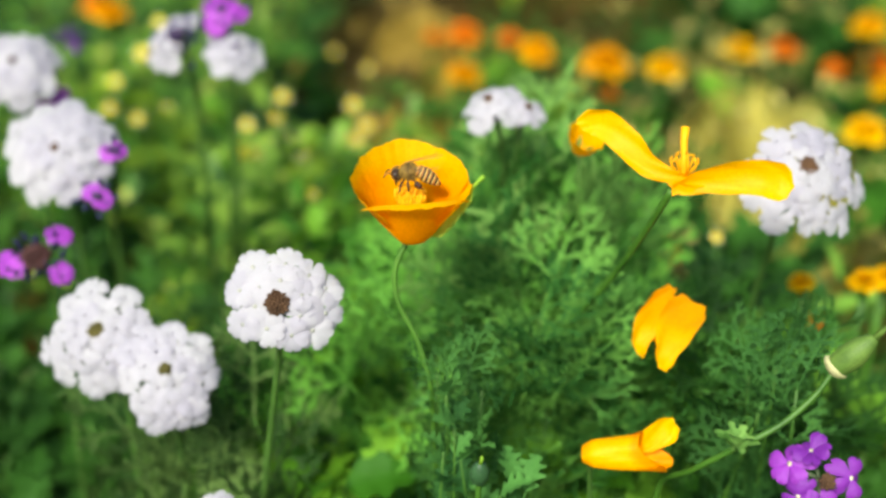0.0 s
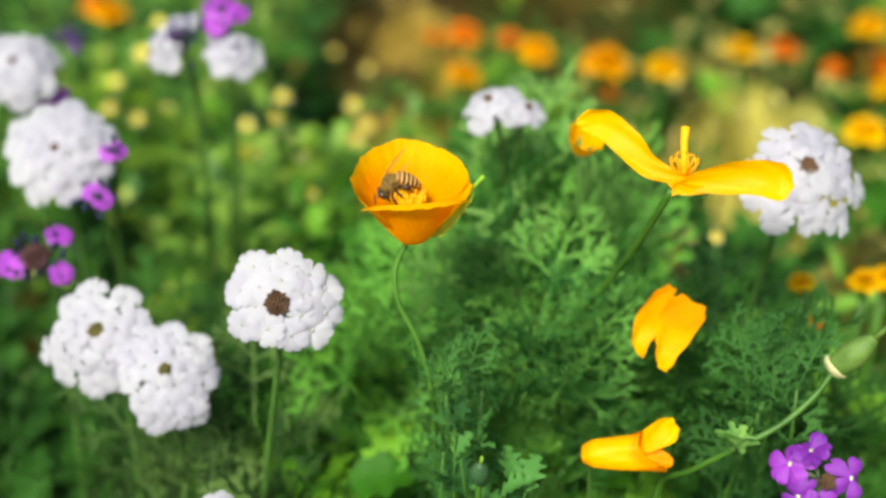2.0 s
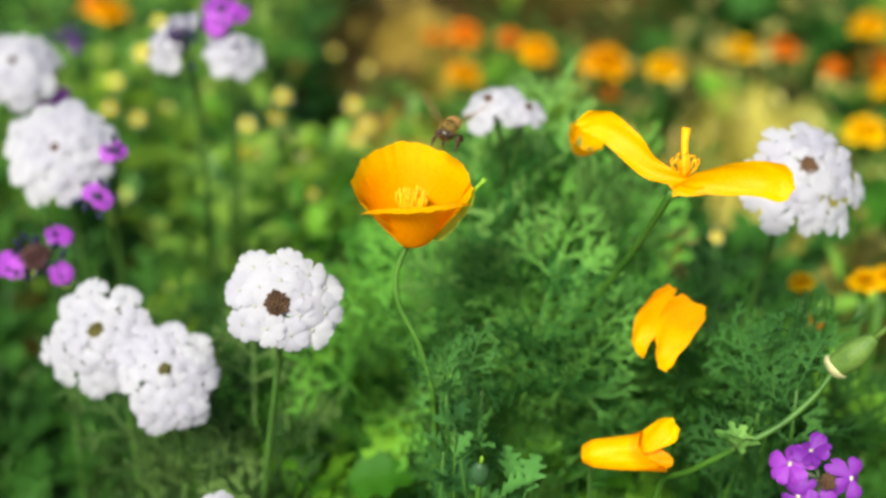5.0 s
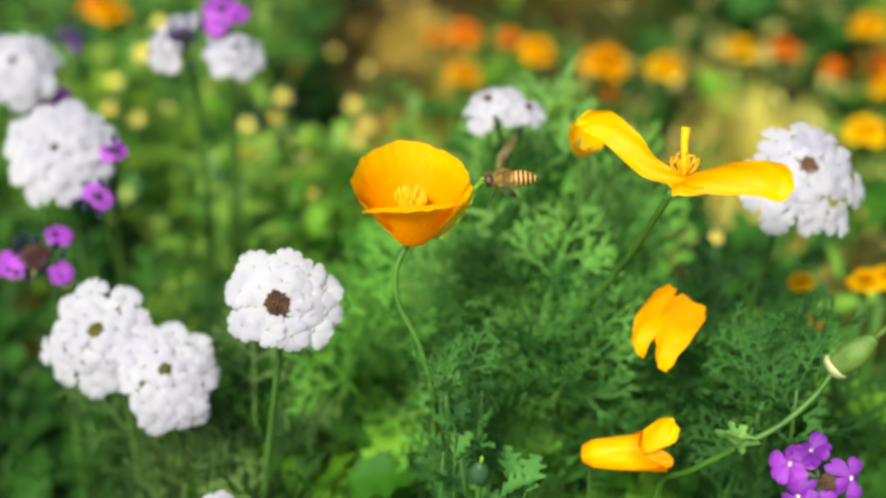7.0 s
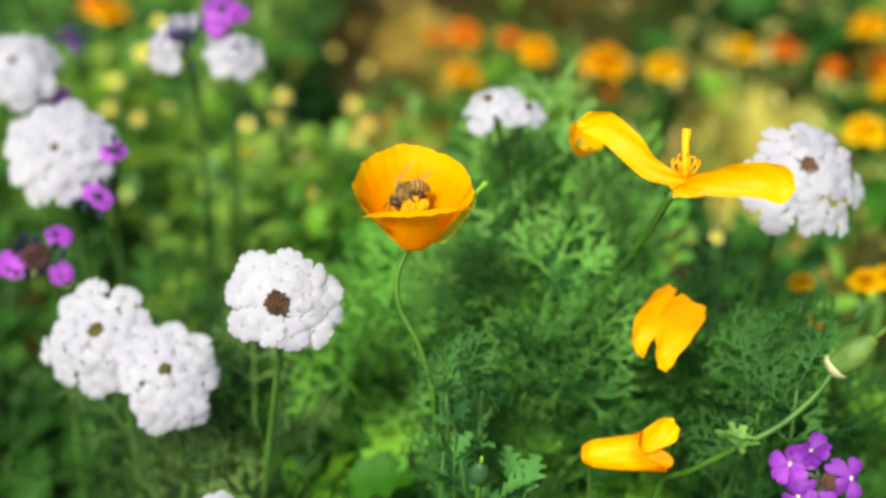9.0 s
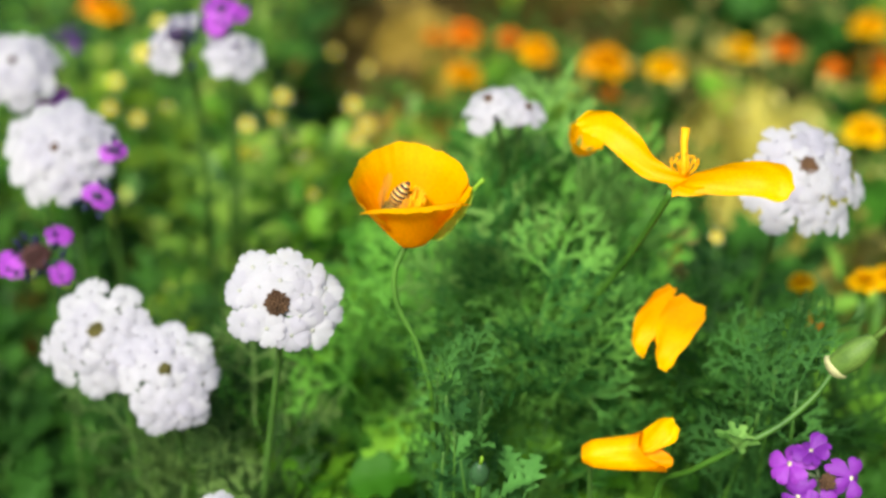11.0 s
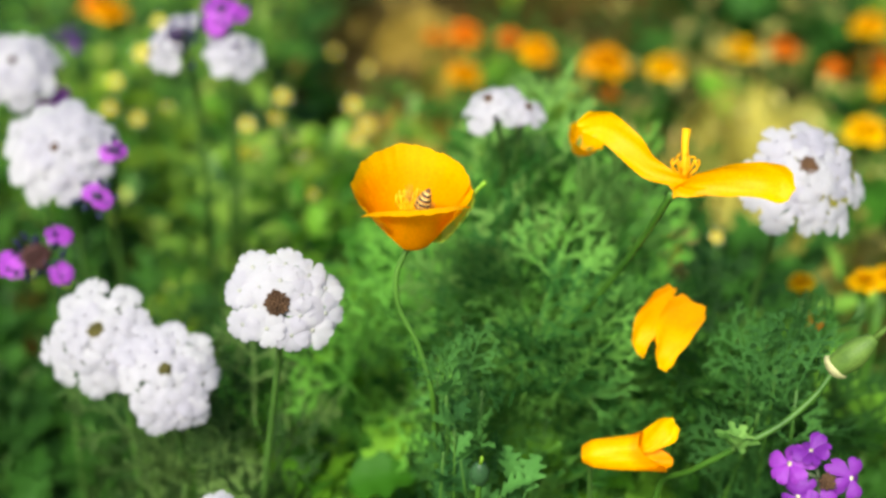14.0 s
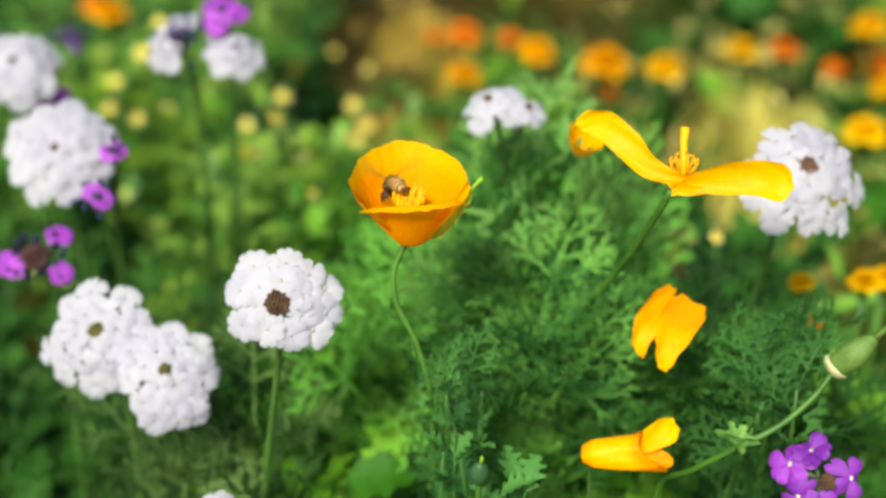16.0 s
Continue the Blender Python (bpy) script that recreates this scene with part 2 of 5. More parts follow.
# ---- mesh building ----
class Geo:
    """Collects vertices, faces, a two-number coordinate per vertex and a material slot per face."""

    def __init__(self):
        self.v, self.f, self.uv, self.m = [], [], [], []

    def patch(self, grid, slot=0, closed=False):
        """grid[i][j]: points; i runs along (second coordinate), j across."""
        ni, nj, o = len(grid), len(grid[0]), len(self.v)
        for i, row in enumerate(grid):
            for j, p in enumerate(row):
                self.v.append(tuple(p))
                self.uv.append((j / max(1, nj - 1), i / max(1, ni - 1)))
        for i in range(ni - 1):
            for j in range(nj if closed else nj - 1):
                k = (j + 1) % nj
                self.f.append((o + i * nj + j, o + i * nj + k, o + (i + 1) * nj + k, o + (i + 1) * nj + j))
                self.m.append(slot)

    def tube(self, pts, radii, sides=7, slot=0, cap=True):
        pts = [Vector(p) for p in pts]
        n = len(pts)
        rings = []
        side = None
        for i in range(n):
            t = (pts[min(n - 1, i + 1)] - pts[max(0, i - 1)]).normalized()
            if side is None:
                side = t.cross(Vector((0.3, 0.9, 0.2)) if abs(t.y) < 0.9 else Vector((1, 0, 0))).normalized()
            side = (side - t * side.dot(t)).normalized()
            w = t.cross(side)
            r = radii[i] if hasattr(radii, "__len__") else radii
            rings.append([pts[i] + (side * math.cos(a) + w * math.sin(a)) * r for a in (2 * math.pi * k / sides for k in range(sides))])
        if cap:
            rings = [[pts[0]] * sides] + rings + [[pts[-1]] * sides]
        self.patch(rings, slot, True)

    def blob(self, c, rx, ry, rz, m=None, slot=0, nu=8, nv=6):
        """An ellipsoid, its poles along x."""
        m = m or Matrix.Identity(3)
        g = []
        for i in range(nv + 1):
            a = math.pi * i / nv
            g.append([Vector(c) + m @ Vector((-rx * math.cos(a), ry * math.sin(a) * math.cos(b), rz * math.sin(a) * math.sin(b)))
                      for b in (2 * math.pi * k / nu for k in range(nu))])
        self.patch(g, slot, True)

    def strip(self, pts, widths, side, slot=0, fold=0.0):
        """A narrow blade along pts; side: the way its width runs; fold lifts its edges."""
        pts = [Vector(p) for p in pts]
        s = Vector(side).normalized()
        g = []
        for i, p in enumerate(pts):
            t = (pts[min(len(pts) - 1, i + 1)] - pts[max(0, i - 1)]).normalized()
            n = t.cross(s).normalized()
            w = widths[i]
            g.append([p - s * w - n * (-fold * w), p, p + s * w + n * (fold * w)] if fold else [p - s * w, p + s * w])
        self.patch(g, slot)

    def mesh(self, name, mats, smooth=True):
        me = bpy.data.meshes.new(name)
        me.from_pydata(self.v, [], self.f)
        for m in mats:
            me.materials.append(m)
        me.polygons.foreach_set("material_index", self.m)
        me.polygons.foreach_set("use_smooth", [smooth] * len(self.f))
        idx = np.zeros(len(me.loops), dtype=np.int32)
        me.loops.foreach_get("vertex_index", idx)
        lay = me.uv_layers.new(name="along")
        lay.data.foreach_set("uv", np.array(self.uv, dtype=np.float32)[idx].ravel())
        me.update()
        return me


def part(name, me, parent, m=None, label="", kind=""):
    ob = new(name, me)
    ob.parent = parent
    if m is not None:
        ob.matrix_basis = m
    return tagged(ob, label, "", "", kind)


def thing(name, label, category, at=(0, 0, 0), group=""):
    ob = new(name)
    ob.empty_display_size = 0.01
    ob.location = at
    return tagged(ob, label, category, group)


def bez(a, b, c, d, n):
    a, b, c, d = Vector(a), Vector(b), Vector(c), Vector(d)
    return [a * (1 - t) ** 3 + b * 3 * t * (1 - t) ** 2 + c * 3 * t * t * (1 - t) + d * t ** 3 for t in (i / n for i in range(n + 1))]


def glide(pts, n):
    """A smooth line through a few points."""
    pts = [Vector(p) for p in pts]
    out = []
    n_p = len(pts)

    def tangent(i):
        d = pts[min(i + 1, n_p - 1)] - pts[max(i - 1, 0)]
        ln = min((pts[k + 1] - pts[k]).length for k in (i - 1, i) if 0 <= k < n_p - 1)
        return d.normalized() * ln

    for i in range(n_p - 1):
        a, b, ta, tb = pts[i], pts[i + 1], tangent(i), tangent(i + 1)
        for k in range(n):
            t = k / n
            out.append(a * (2 * t ** 3 - 3 * t * t + 1) + ta * (t ** 3 - 2 * t * t + t) + b * (-2 * t ** 3 + 3 * t * t) + tb * (t ** 3 - t * t))
    return out + [pts[-1]]


def aim(at, axis, spin=0.0, size=1.0):
    """Pose at a point with local z along axis."""
    q = Vector(axis).to_track_quat("Z", "Y")
    return Matrix.Translation(at) @ q.to_matrix().to_4x4() @ Matrix.Rotation(spin, 4, "Z") @ Matrix.Scale(size, 4)


def leaf_pose(at, way, roll=0.0, size=1.0):
    """Pose with local x along the leaf, local z its upper side."""
    x = Vector(way).normalized()
    y = UP.cross(x)
    y = y.normalized() if y.length > 1e-3 else Vector((0, 1, 0))
    z = x.cross(y)
    m = Matrix((x, y, z)).transposed().to_4x4()
    return Matrix.Translation(at) @ m @ Matrix.Rotation(roll, 4, "X") @ Matrix.Scale(size, 4)


# ---- leaf meshes, one metre-unit leaf each, shared by many ----
def feather_mesh(rng, mat, wide=0.013):
    """Finely cut poppy leaf about 1 unit long (scaled when placed): rachis with forked linear lobes."""
    g = Geo()

    def sprig(p, d, length, level, nrm):
        side = d.cross(nrm).normalized()
        bend = nrm * rng.uniform(-0.12, 0.2) + side * rng.uniform(-0.12, 0.12)
        q1, q2 = p + d * length * 0.5 + bend * length * 0.25, p + d * length + bend * length
        w = wide * (1.0 if level == 0 else 0.85)
        g.strip([p, q1, p + (q2 - p) * 0.85, q2], [w * 0.7, w, w * 0.8, w * 0.15], side, 0, 0.35)
        if level < 2:
            for fr, a in ((0.35, 0.75), (0.55, -0.7), (0.75, 0.55), (0.85, -0.5)):
                if rng.random() < (0.95 if level == 0 else 0.75):
                    a += rng.uniform(-0.15, 0.15)
                    nd = (d * math.cos(a) + side * math.sin(a) + nrm * rng.uniform(-0.15, 0.25)).normalized()
                    sprig(p + (q1 - p) * min(1, fr * 2) if fr < 0.5 else q1 + (q2 - q1) * (fr * 2 - 1), nd, length * rng.uniform(0.38, 0.55), level + 1, nrm)

    x, n = Vector((1, 0, 0)), Vector((0, 0, 1))
    stalk = [Vector((0, 0, 0)), Vector((0.15, 0, 0.03)), Vector((0.3, 0, 0.05))]
    g.tube(stalk, [0.014, 0.012, 0.01], 5)
    spine = [stalk[-1] + Vector((0.7 * t, 0, 0.05 * math.sin(t * 2.5) - 0.1 * t * t)) for t in (0, 0.25, 0.5, 0.75, 1)]
    g.strip(spine, [wide, wide, wide * 0.9, wide * 0.8, wide * 0.2], (0, 1, 0), 0, 0.3)
    for k, t in enumerate((0.0, 0.02, 0.28, 0.32, 0.55, 0.6, 0.78)):
        s = 1 if k % 2 else -1
        a = (1.0 - 0.45 * t) * s + rng.uniform(-0.12, 0.12)
        d = Vector((math.cos(a), math.sin(a), rng.uniform(-0.1, 0.25))).normalized()
        i = min(3, int(t * 4))
        p = spine[i] + (spine[i + 1] - spine[i]) * (t * 4 - i)
        sprig(p, d, 0.42 * (1 - 0.55 * t), 1 if t > 0.5 else 0, n)
    return g.mesh("feathery_leaf", [mat])


def blade_mesh(rng, mat, lobes=4, depth=0.25, width=0.3, droop=0.25, n=14):
    """A leaf blade 1 unit long, with lobed or toothed edge, folded along its rib and drooping."""
    g = Geo()
    rows = []
    tw = rng.uniform(-0.3, 0.3)
    for i in range(n + 1):
        t = i / n
        base = width * (math.sin(math.pi * min(1, t ** 0.75)) ** 0.8) + 0.008
        tooth = 1 - depth * (0.5 + 0.5 * math.cos(t * lobes * 2 * math.pi))
        w = base * tooth
        c = Vector((t, 0, 0.12 * math.sin(t * 2.2) - droop * t * t))
        row = []
        for s in (-1, -0.55, 0, 0.55, 1):
            fold = abs(s) * w * 0.35 + 0.02 * math.sin(t * 19 + s * 4 + tw * 9) * abs(s)
            row.append(c + Vector((abs(s) * w * 0.25, s * w, fold)) + Vector((0, 0, s * tw * t * w)))
        rows.append(row)
    g.patch(rows)
    g.tube([(-0.22, 0, -0.05), (-0.1, 0, -0.01), (0, 0, 0), (0.4, 0, 0.07)], [0.018, 0.017, 0.016, 0.006], 5)
    return g.mesh("leaf", [mat])


rng = random.Random(7)
FEATHERS = [feather_mesh(rng, feather_leaf) for _ in range(5)]
FRESH_FEATHERS = [feather_mesh(rng, fresh_leaf, 0.015) for _ in range(3)]
DARKS = [blade_mesh(rng, dark_leaf, 4, 0.4, 0.27, rng.uniform(0.1, 0.4)) for _ in range(4)]
DARK_FEATHERS = [feather_mesh(rng, dark_leaf, 0.018) for _ in range(3)]
FRESHES = [blade_mesh(rng, fresh_leaf, 3, 0.2, 0.32, rng.uniform(0.1, 0.4)) for _ in range(4)]
BRIGHTS = [blade_mesh(random.Random(k + 130), bright_leaf, 3, 0.25, 0.36, 0.2 + 0.08 * k, 18) for k in range(3)]
LOBED = [blade_mesh(rng, blue_leaf, 4, 0.6, 0.42, rng.uniform(0.1, 0.3), 32) for _ in range(4)]
SAGE_FEATHERS = [feather_mesh(rng, sage_leaf, 0.018) for _ in range(3)]
OLIVE_FEATHERS = [feather_mesh(random.Random(k + 150), olive_leaf, 0.016) for k in range(3)]
BLUE_FEATHERS = [feather_mesh(random.Random(k + 50), blue_leaf, 0.013) for k in range(4)]
GLAUCOUS_FEATHERS = [feather_mesh(random.Random(k + 90), glaucous_leaf, 0.012) for k in range(4)]
FRESH_LOBED = [blade_mesh(random.Random(k + 110), fresh_leaf, 3, 0.5, 0.4, 0.25, 24) for k in range(3)]
SAGES = [blade_mesh(random.Random(k + 70), sage_leaf, 3, 0.45, 0.3, 0.2, 18) for k in range(3)]
LIMES = [blade_mesh(rng, lime_leaf, 5, 0.15, 0.3, rng.uniform(0.1, 0.4)) for _ in range(3)]


# ---- the ground ----
def build_ground():
    g = Geo()
    # fine grid near, wide rim to the horizon
    xs = [-400, -60, -8] + [-2.4 + 0.08 * i for i in range(61)] + [8, 60, 400]
    ys = [-400, -60, -6] + [-0.8 + 0.08 * i for i in range(61)] + [9, 60, 800]
    rows = [[(x, y, (0.018 * noise.noise(Vector((x * 3, y * 3, 0))) + 0.008 * noise.noise(Vector((x * 14, y * 14, 3)))) if abs(x) < 2.4 and -0.8 < y < 4 else 0.0)
             for x in xs] for y in ys]
    g.patch(rows)
    tagged(new("ground", g.mesh("ground", [soil_mat])), "bare brown garden soil of the flower bed", "ground", "", "structure")
    # low leafy cover and dry litter, uncountable
    r = random.Random(3)
    cover, litter = Geo(), Geo()
    for k in range(16000):
        y = r.uniform(-0.7, 2.2)
        x = r.uniform(-1.3, 1.3)
        path = abs(x + 0.06) < 0.05 + 0.035 * y and y > 0.58
        g2 = litter if (path or r.random() < 0.12) else cover
        z = 0.002 if g2 is litter else r.uniform(0.0, 0.09 if y < 1.0 else 0.06)
        a, e, s = r.uniform(0, 6.3), r.uniform(0.1, 1.0), r.uniform(0.012, 0.03)
        if g2 is litter:
            e, s = r.uniform(0, 0.4), r.uniform(0.008, 0.022)
        d = Vector((math.cos(a) * math.cos(e), math.sin(a) * math.cos(e), math.sin(e)))
        side = Vector((-math.sin(a), math.cos(a), 0))
        p = Vector((x, y, z))
        g2.strip([p, p + d * s * 0.5 + UP * s * 0.1, p + d * s], [s * 0.08, s * 0.26, s * 0.03], side, 0, 0.3)
    tagged(new("ground_cover", cover.mesh("ground_cover", [dark_leaf])), "low dark green leaves covering the soil", "ground cover", "", "stuff")
    tagged(new("dry_litter", litter.mesh("dry_litter", [litter_mat])), "dry brown leaf litter on bare soil", "leaf litter", "", "stuff")


build_ground()


# ---- plants without flowers ----
def leafy_plant(name, label, category, top, base, meshes, count, size, reach=0.75, group="", rise=0.5, seed=0, stem_r=0.8 * mm, radius=0.0):
    """A stem from the ground to its top with leaves set round it in a spiral."""
    r = random.Random(seed)
    top, base = Vector(top), Vector(base)
    ob = thing(name, label, category, base, group)
    mid = base + (top - base) * 0.5 + Vector((r.uniform(-0.015, 0.015), r.uniform(-0.015, 0.015), 0.02))
    line = glide([Vector((0, 0, -0.004)), mid - base, top - base], 6)
    g = Geo()
    g.tube(line, [stem_r * (1 - 0.5 * i / (len(line) - 1)) for i in range(len(line))], 6)
    part("stem", g.mesh("stem", [stem_mat]), ob)
    for k in range(count):
        t = 1 - reach * k / count
        f = t * (len(line) - 1)
        i = min(len(line) - 2, int(f))
        p = line[i] + (line[i + 1] - line[i]) * (f - i)
        a = k * 2.4 + seed + r.uniform(-0.3, 0.3)
        e = rise * (0.6 + 0.7 * t) + r.uniform(-0.3, 0.3)
        way = Vector((math.cos(a) * math.cos(e), math.sin(a) * math.cos(e), math.sin(e)))
        part("leaf", meshes[(k + seed) % len(meshes)], ob, leaf_pose(p, way, r.uniform(-0.6, 0.6), size * r.uniform(0.75, 1.25)))
    return ob


LBL_F = "bushy poppy plant with finely cut blue-green leaves"
LBL_V = "verbena foliage with dark green toothed leaves"
LBL_B = "leafy garden plant with broad fresh green leaves"


def drop(top, seed, lean=0.03):
    r = random.Random(seed + 99)
    return (top[0] + r.uniform(-lean, lean), top[1] + r.uniform(-lean, lean) + 0.02, 0.0)


# feathery poppy foliage, nearest the flower
near_feathers = [
        ((0.0116, 0.3186, 0.3358), 16, .046), ((0.0218, 0.3452, 0.3319), 18, .05), ((0.0214, 0.3799, 0.3319), 18, .045),
    ((0.0291, 0.3745, 0.3326), 18, .05), ((0.0429, 0.4081, 0.3308), 18, .045), ((0.0426, 0.3642, 0.3248), 18, .055),
    ((0.0319, 0.3252, 0.3272), 16, .046), ((0.0532, 0.3479, 0.3166), 18, .05), ((0.0554, 0.3197, 0.3178), 16, .046),
] + [
    ((0.0404, 0.3138, 0.3176), 16, .046), ((0.0654, 0.3103, 0.3114), 16, .044), 
    
     
    ((-0.0251, 0.3092, 0.3295), 14, .034), ((-0.0198, 0.3466, 0.3243), 16, .038), ((-0.0329, 0.3076, 0.3068), 14, .036),
    ((0.0800, 0.2913, 0.3086), 14, .04),  
    ((0.0243, 0.3103, 0.3114), 14, .044), ((-0.0543, 0.3067, 0.3052), 14, .034),
    ((-0.0400, 0.3130, 0.3161), 12, .032), ((0.0116, 0.3834, 0.3181), 16, .05), ((-0.0007, 0.3348, 0.3340), 16, .046),
    
]
for i, (top, n, s) in enumerate(near_feathers):
    leafy_plant("poppy_plant", LBL_F, "plant", top, drop(top, i), FEATHERS, n, s, 0.55, "feathery poppy foliage", 0.75, i)

# ferny plants behind the bud and the half-closed poppy, leaf colour darkened for the shade there
for i, (top, n, s) in enumerate([((0.0842, 0.2780, 0.3356), 14, .04), ((0.0804, 0.3098, 0.3205), 14, .042), ((0.1044, 0.2891, 0.3147), 14, .046), ((0.1333, 0.3013, 0.2959), 16, .04), ((0.0924, 0.4347, 0.3169), 16, .04), ((0.0660, 0.4191, 0.3100), 18, .04)]):
    leafy_plant("ferny_plant", "ferny plant with dark finely cut leaves", "plant", top, drop(top, i + 300), DARK_FEATHERS, n, s, 0.55, "ferny plants", 0.7, i)

# blue-green tufts close by
for i, (top, n, s) in enumerate([((-0.0013, 0.2494, 0.3641), 16, .014), ((0.0059, 0.2506, 0.3580), 20, .017), ((0.0015, 0.2424, 0.3579), 14, .015), ((0.0072, 0.2560, 0.3640), 14, .013), ((0.0100, 0.2530, 0.3560), 14, .015),
                                 ((0.0856, 0.2551, 0.3618), 18, .022), ((0.0804, 0.2605, 0.3552), 16, .022), ((0.0907, 0.2522, 0.3568), 14, .02), ((0.0828, 0.2528, 0.3518), 14, .022)]):
    leafy_plant("poppy_plant", LBL_F, "plant", top, drop(top, i + 160), BLUE_FEATHERS, n, s, 0.4, "feathery poppy foliage", 0.75, i)

# lobed low leaves beside the seed bud at the front
for i, (top, n, s) in enumerate([((0.0139, 0.2263, 0.3440), 10, .010), ((0.0202, 0.2283, 0.3434), 11, .0105), ((0.0169, 0.2310, 0.3441), 8, .009), ((0.0001, 0.2325, 0.3526), 7, .009), ((0.0029, 0.2370, 0.3586), 7, .009), ((0.0008, 0.2418, 0.3628), 7, .009), ((0.0043, 0.2338, 0.3489), 6, .010)]):
    leafy_plant("poppy_shoot", "young poppy shoot with lobed grey-green leaves", "plant", top, drop(top, i + 40, 0.02), LOBED, n, s, 0.25, "young shoots", 0.6, i, 0.5 * mm)

# greyish fern-like shoots low on the left
for i, (top, n, s) in enumerate([((-0.0917, 0.2913, 0.3086), 14, .034), ((-0.0745, 0.2930, 0.3115), 14, .034), ((-0.0558, 0.2868, 0.3207), 14, .032), ((-0.0780, 0.2853, 0.2982), 14, .034),
                                 ((-0.0525, 0.2793, 0.3077), 14, .034), ((-0.0642, 0.3098, 0.3205), 12, .034)]):
    leafy_plant("ferny_plant", "ferny plant with grey-green finely cut leaves", "plant", top, drop(top, i + 60), OLIVE_FEATHERS, n, s, 0.5, "ferny plants", 0.6, i)

# fresh feathery leaves catching the light beside the poppy's stem
for i, (top, n, s) in enumerate([((0.0186, 0.2868, 0.3508), 20, .036), ((0.0286, 0.2938, 0.3530), 20, .036), ((0.0234, 0.2804, 0.3397), 20, .034), ((0.0152, 0.3047, 0.3518), 20, .036), ((0.0359, 0.2869, 0.3410), 20, .036), ((0.0298, 0.2756, 0.3314), 18, .034), ((0.0440, 0.3076, 0.3368), 18, .034), ((0.0445, 0.2901, 0.3265), 18, .034), ((0.0386, 0.3290, 0.3439), 18, .036), ((0.0568, 0.3074, 0.3265), 18, .034), ((-0.0156, 0.3372, 0.3281), 14, .032)]):
    leafy_plant("poppy_plant", LBL_F, "plant", top, drop(top, i + 180), GLAUCOUS_FEATHERS, n, s, 0.35, "feathery poppy foliage", 0.5, i)

# glaucous feathery leaves behind the poppy, fresh leaves low in front
for i, (top, n, s) in enumerate([((0.0197, 0.3502, 0.3506), 16, .042), ((0.0294, 0.3736, 0.3511), 16, .044), ((0.0327, 0.3456, 0.3426), 16, .042), ((0.0451, 0.3765, 0.3361), 16, .044), ((0.0156, 0.3342, 0.3429), 16, .04), ((0.0506, 0.3514, 0.3326), 16, .042), ((0.0258, 0.3204, 0.3389), 14, .04), ((0.0070, 0.3119, 0.3443), 14, .034), ((0.0315, 0.3161, 0.3416), 14, .034)]):
    leafy_plant("poppy_plant", LBL_F, "plant", top, drop(top, i + 120), SAGE_FEATHERS, n, s, 0.5, "feathery poppy foliage", 0.8, i)
for i, (top, n, s) in enumerate([((-0.0359, 0.3258, 0.2683), 9, .034), ((-0.0269, 0.3543, 0.2577), 9, .034), ((0.0364, 0.3094, 0.2798), 9, .032), ((-0.0510, 0.3611, 0.2495), 9, .036), ((0.0441, 0.3317, 0.2784), 9, .032),
                                 ((-0.0427, 0.4447, 0.3143), 26, .014), ((-0.0477, 0.4191, 0.3100), 26, .014), ((-0.0314, 0.4082, 0.3111), 26, .014), ((-0.0590, 0.4424, 0.3103), 26, .014), ((-0.0299, 0.4613, 0.3030), 24, .014), ((-0.0426, 0.5046, 0.2980), 26, .013), ((-0.0558, 0.5659, 0.2841), 26, .013), ((0.0168, 0.3521, 0.3139), 14, .03), ((0.0343, 0.3463, 0.3038), 14, .03), ((0.0221, 0.3304, 0.2963), 14, .03)]):
    leafy_plant("leafy_plant", LBL_B, "plant", top, drop(top, i + 140), FRESHES, n, s, 0.5, "broad-leaved plants", 0.6, i)

for i, (top, n, s) in enumerate([((-0.0288, 0.3034, 0.2896), 10, .024), ((-0.0201, 0.2930, 0.2915), 10, .024), ((-0.0379, 0.3075, 0.2766), 10, .024), ((0.0399, 0.2921, 0.2900), 9, .022), ((0.0680, 0.2844, 0.2967), 9, .022)]):
    leafy_plant("leafy_plant", "leafy plant with lobed bright green leaves", "plant", top, drop(top, i + 200), FRESH_LOBED, n, s, 0.5, "broad-leaved plants", 0.5, i)

# bright broad leaves low between the feathery ones
for i, (top, n, s) in enumerate([((-0.0350, 0.3237, 0.2848), 9, .026), ((-0.0234, 0.3025, 0.2880), 9, .026), ((-0.0168, 0.3420, 0.2764), 9, .026), ((0.0236, 0.3385, 0.2903), 9, .026), ((0.0327, 0.3149, 0.2895), 9, .026), ((0.0388, 0.2862, 0.2996), 9, .026), ((0.0251, 0.2853, 0.2982), 9, .026), ((0.0582, 0.3304, 0.2963), 9, .026), ((-0.0468, 0.3626, 0.2721), 9, .026)]):
    leafy_plant("leafy_plant", LBL_B, "plant", top, drop(top, i + 260), BRIGHTS, n, s, 0.45, "broad-leaved plants", 0.35, i)

for i, (top, n, s) in enumerate([((-0.0360, 0.3200, 0.2983), 8, .021), ((-0.0508, 0.2982, 0.2905), 8, .021), ((-0.0281, 0.3394, 0.2920), 8, .021), ((-0.0406, 0.3052, 0.2927), 8, .021), ((-0.0411, 0.2843, 0.2964), 8, .021), ((-0.0299, 0.2843, 0.2964), 8, .021), ((0.0263, 0.2983, 0.3107), 8, .021), ((0.0359, 0.3094, 0.3099), 8, .021), ((0.0371, 0.2827, 0.3096), 8, .021), ((0.0500, 0.3188, 0.3162), 8, .021)]):
    leafy_plant("leafy_plant", LBL_B, "plant", top, drop(top, i + 280), BRIGHTS, n, s, 0.4, "broad-leaved plants", 0.3, i + 20)

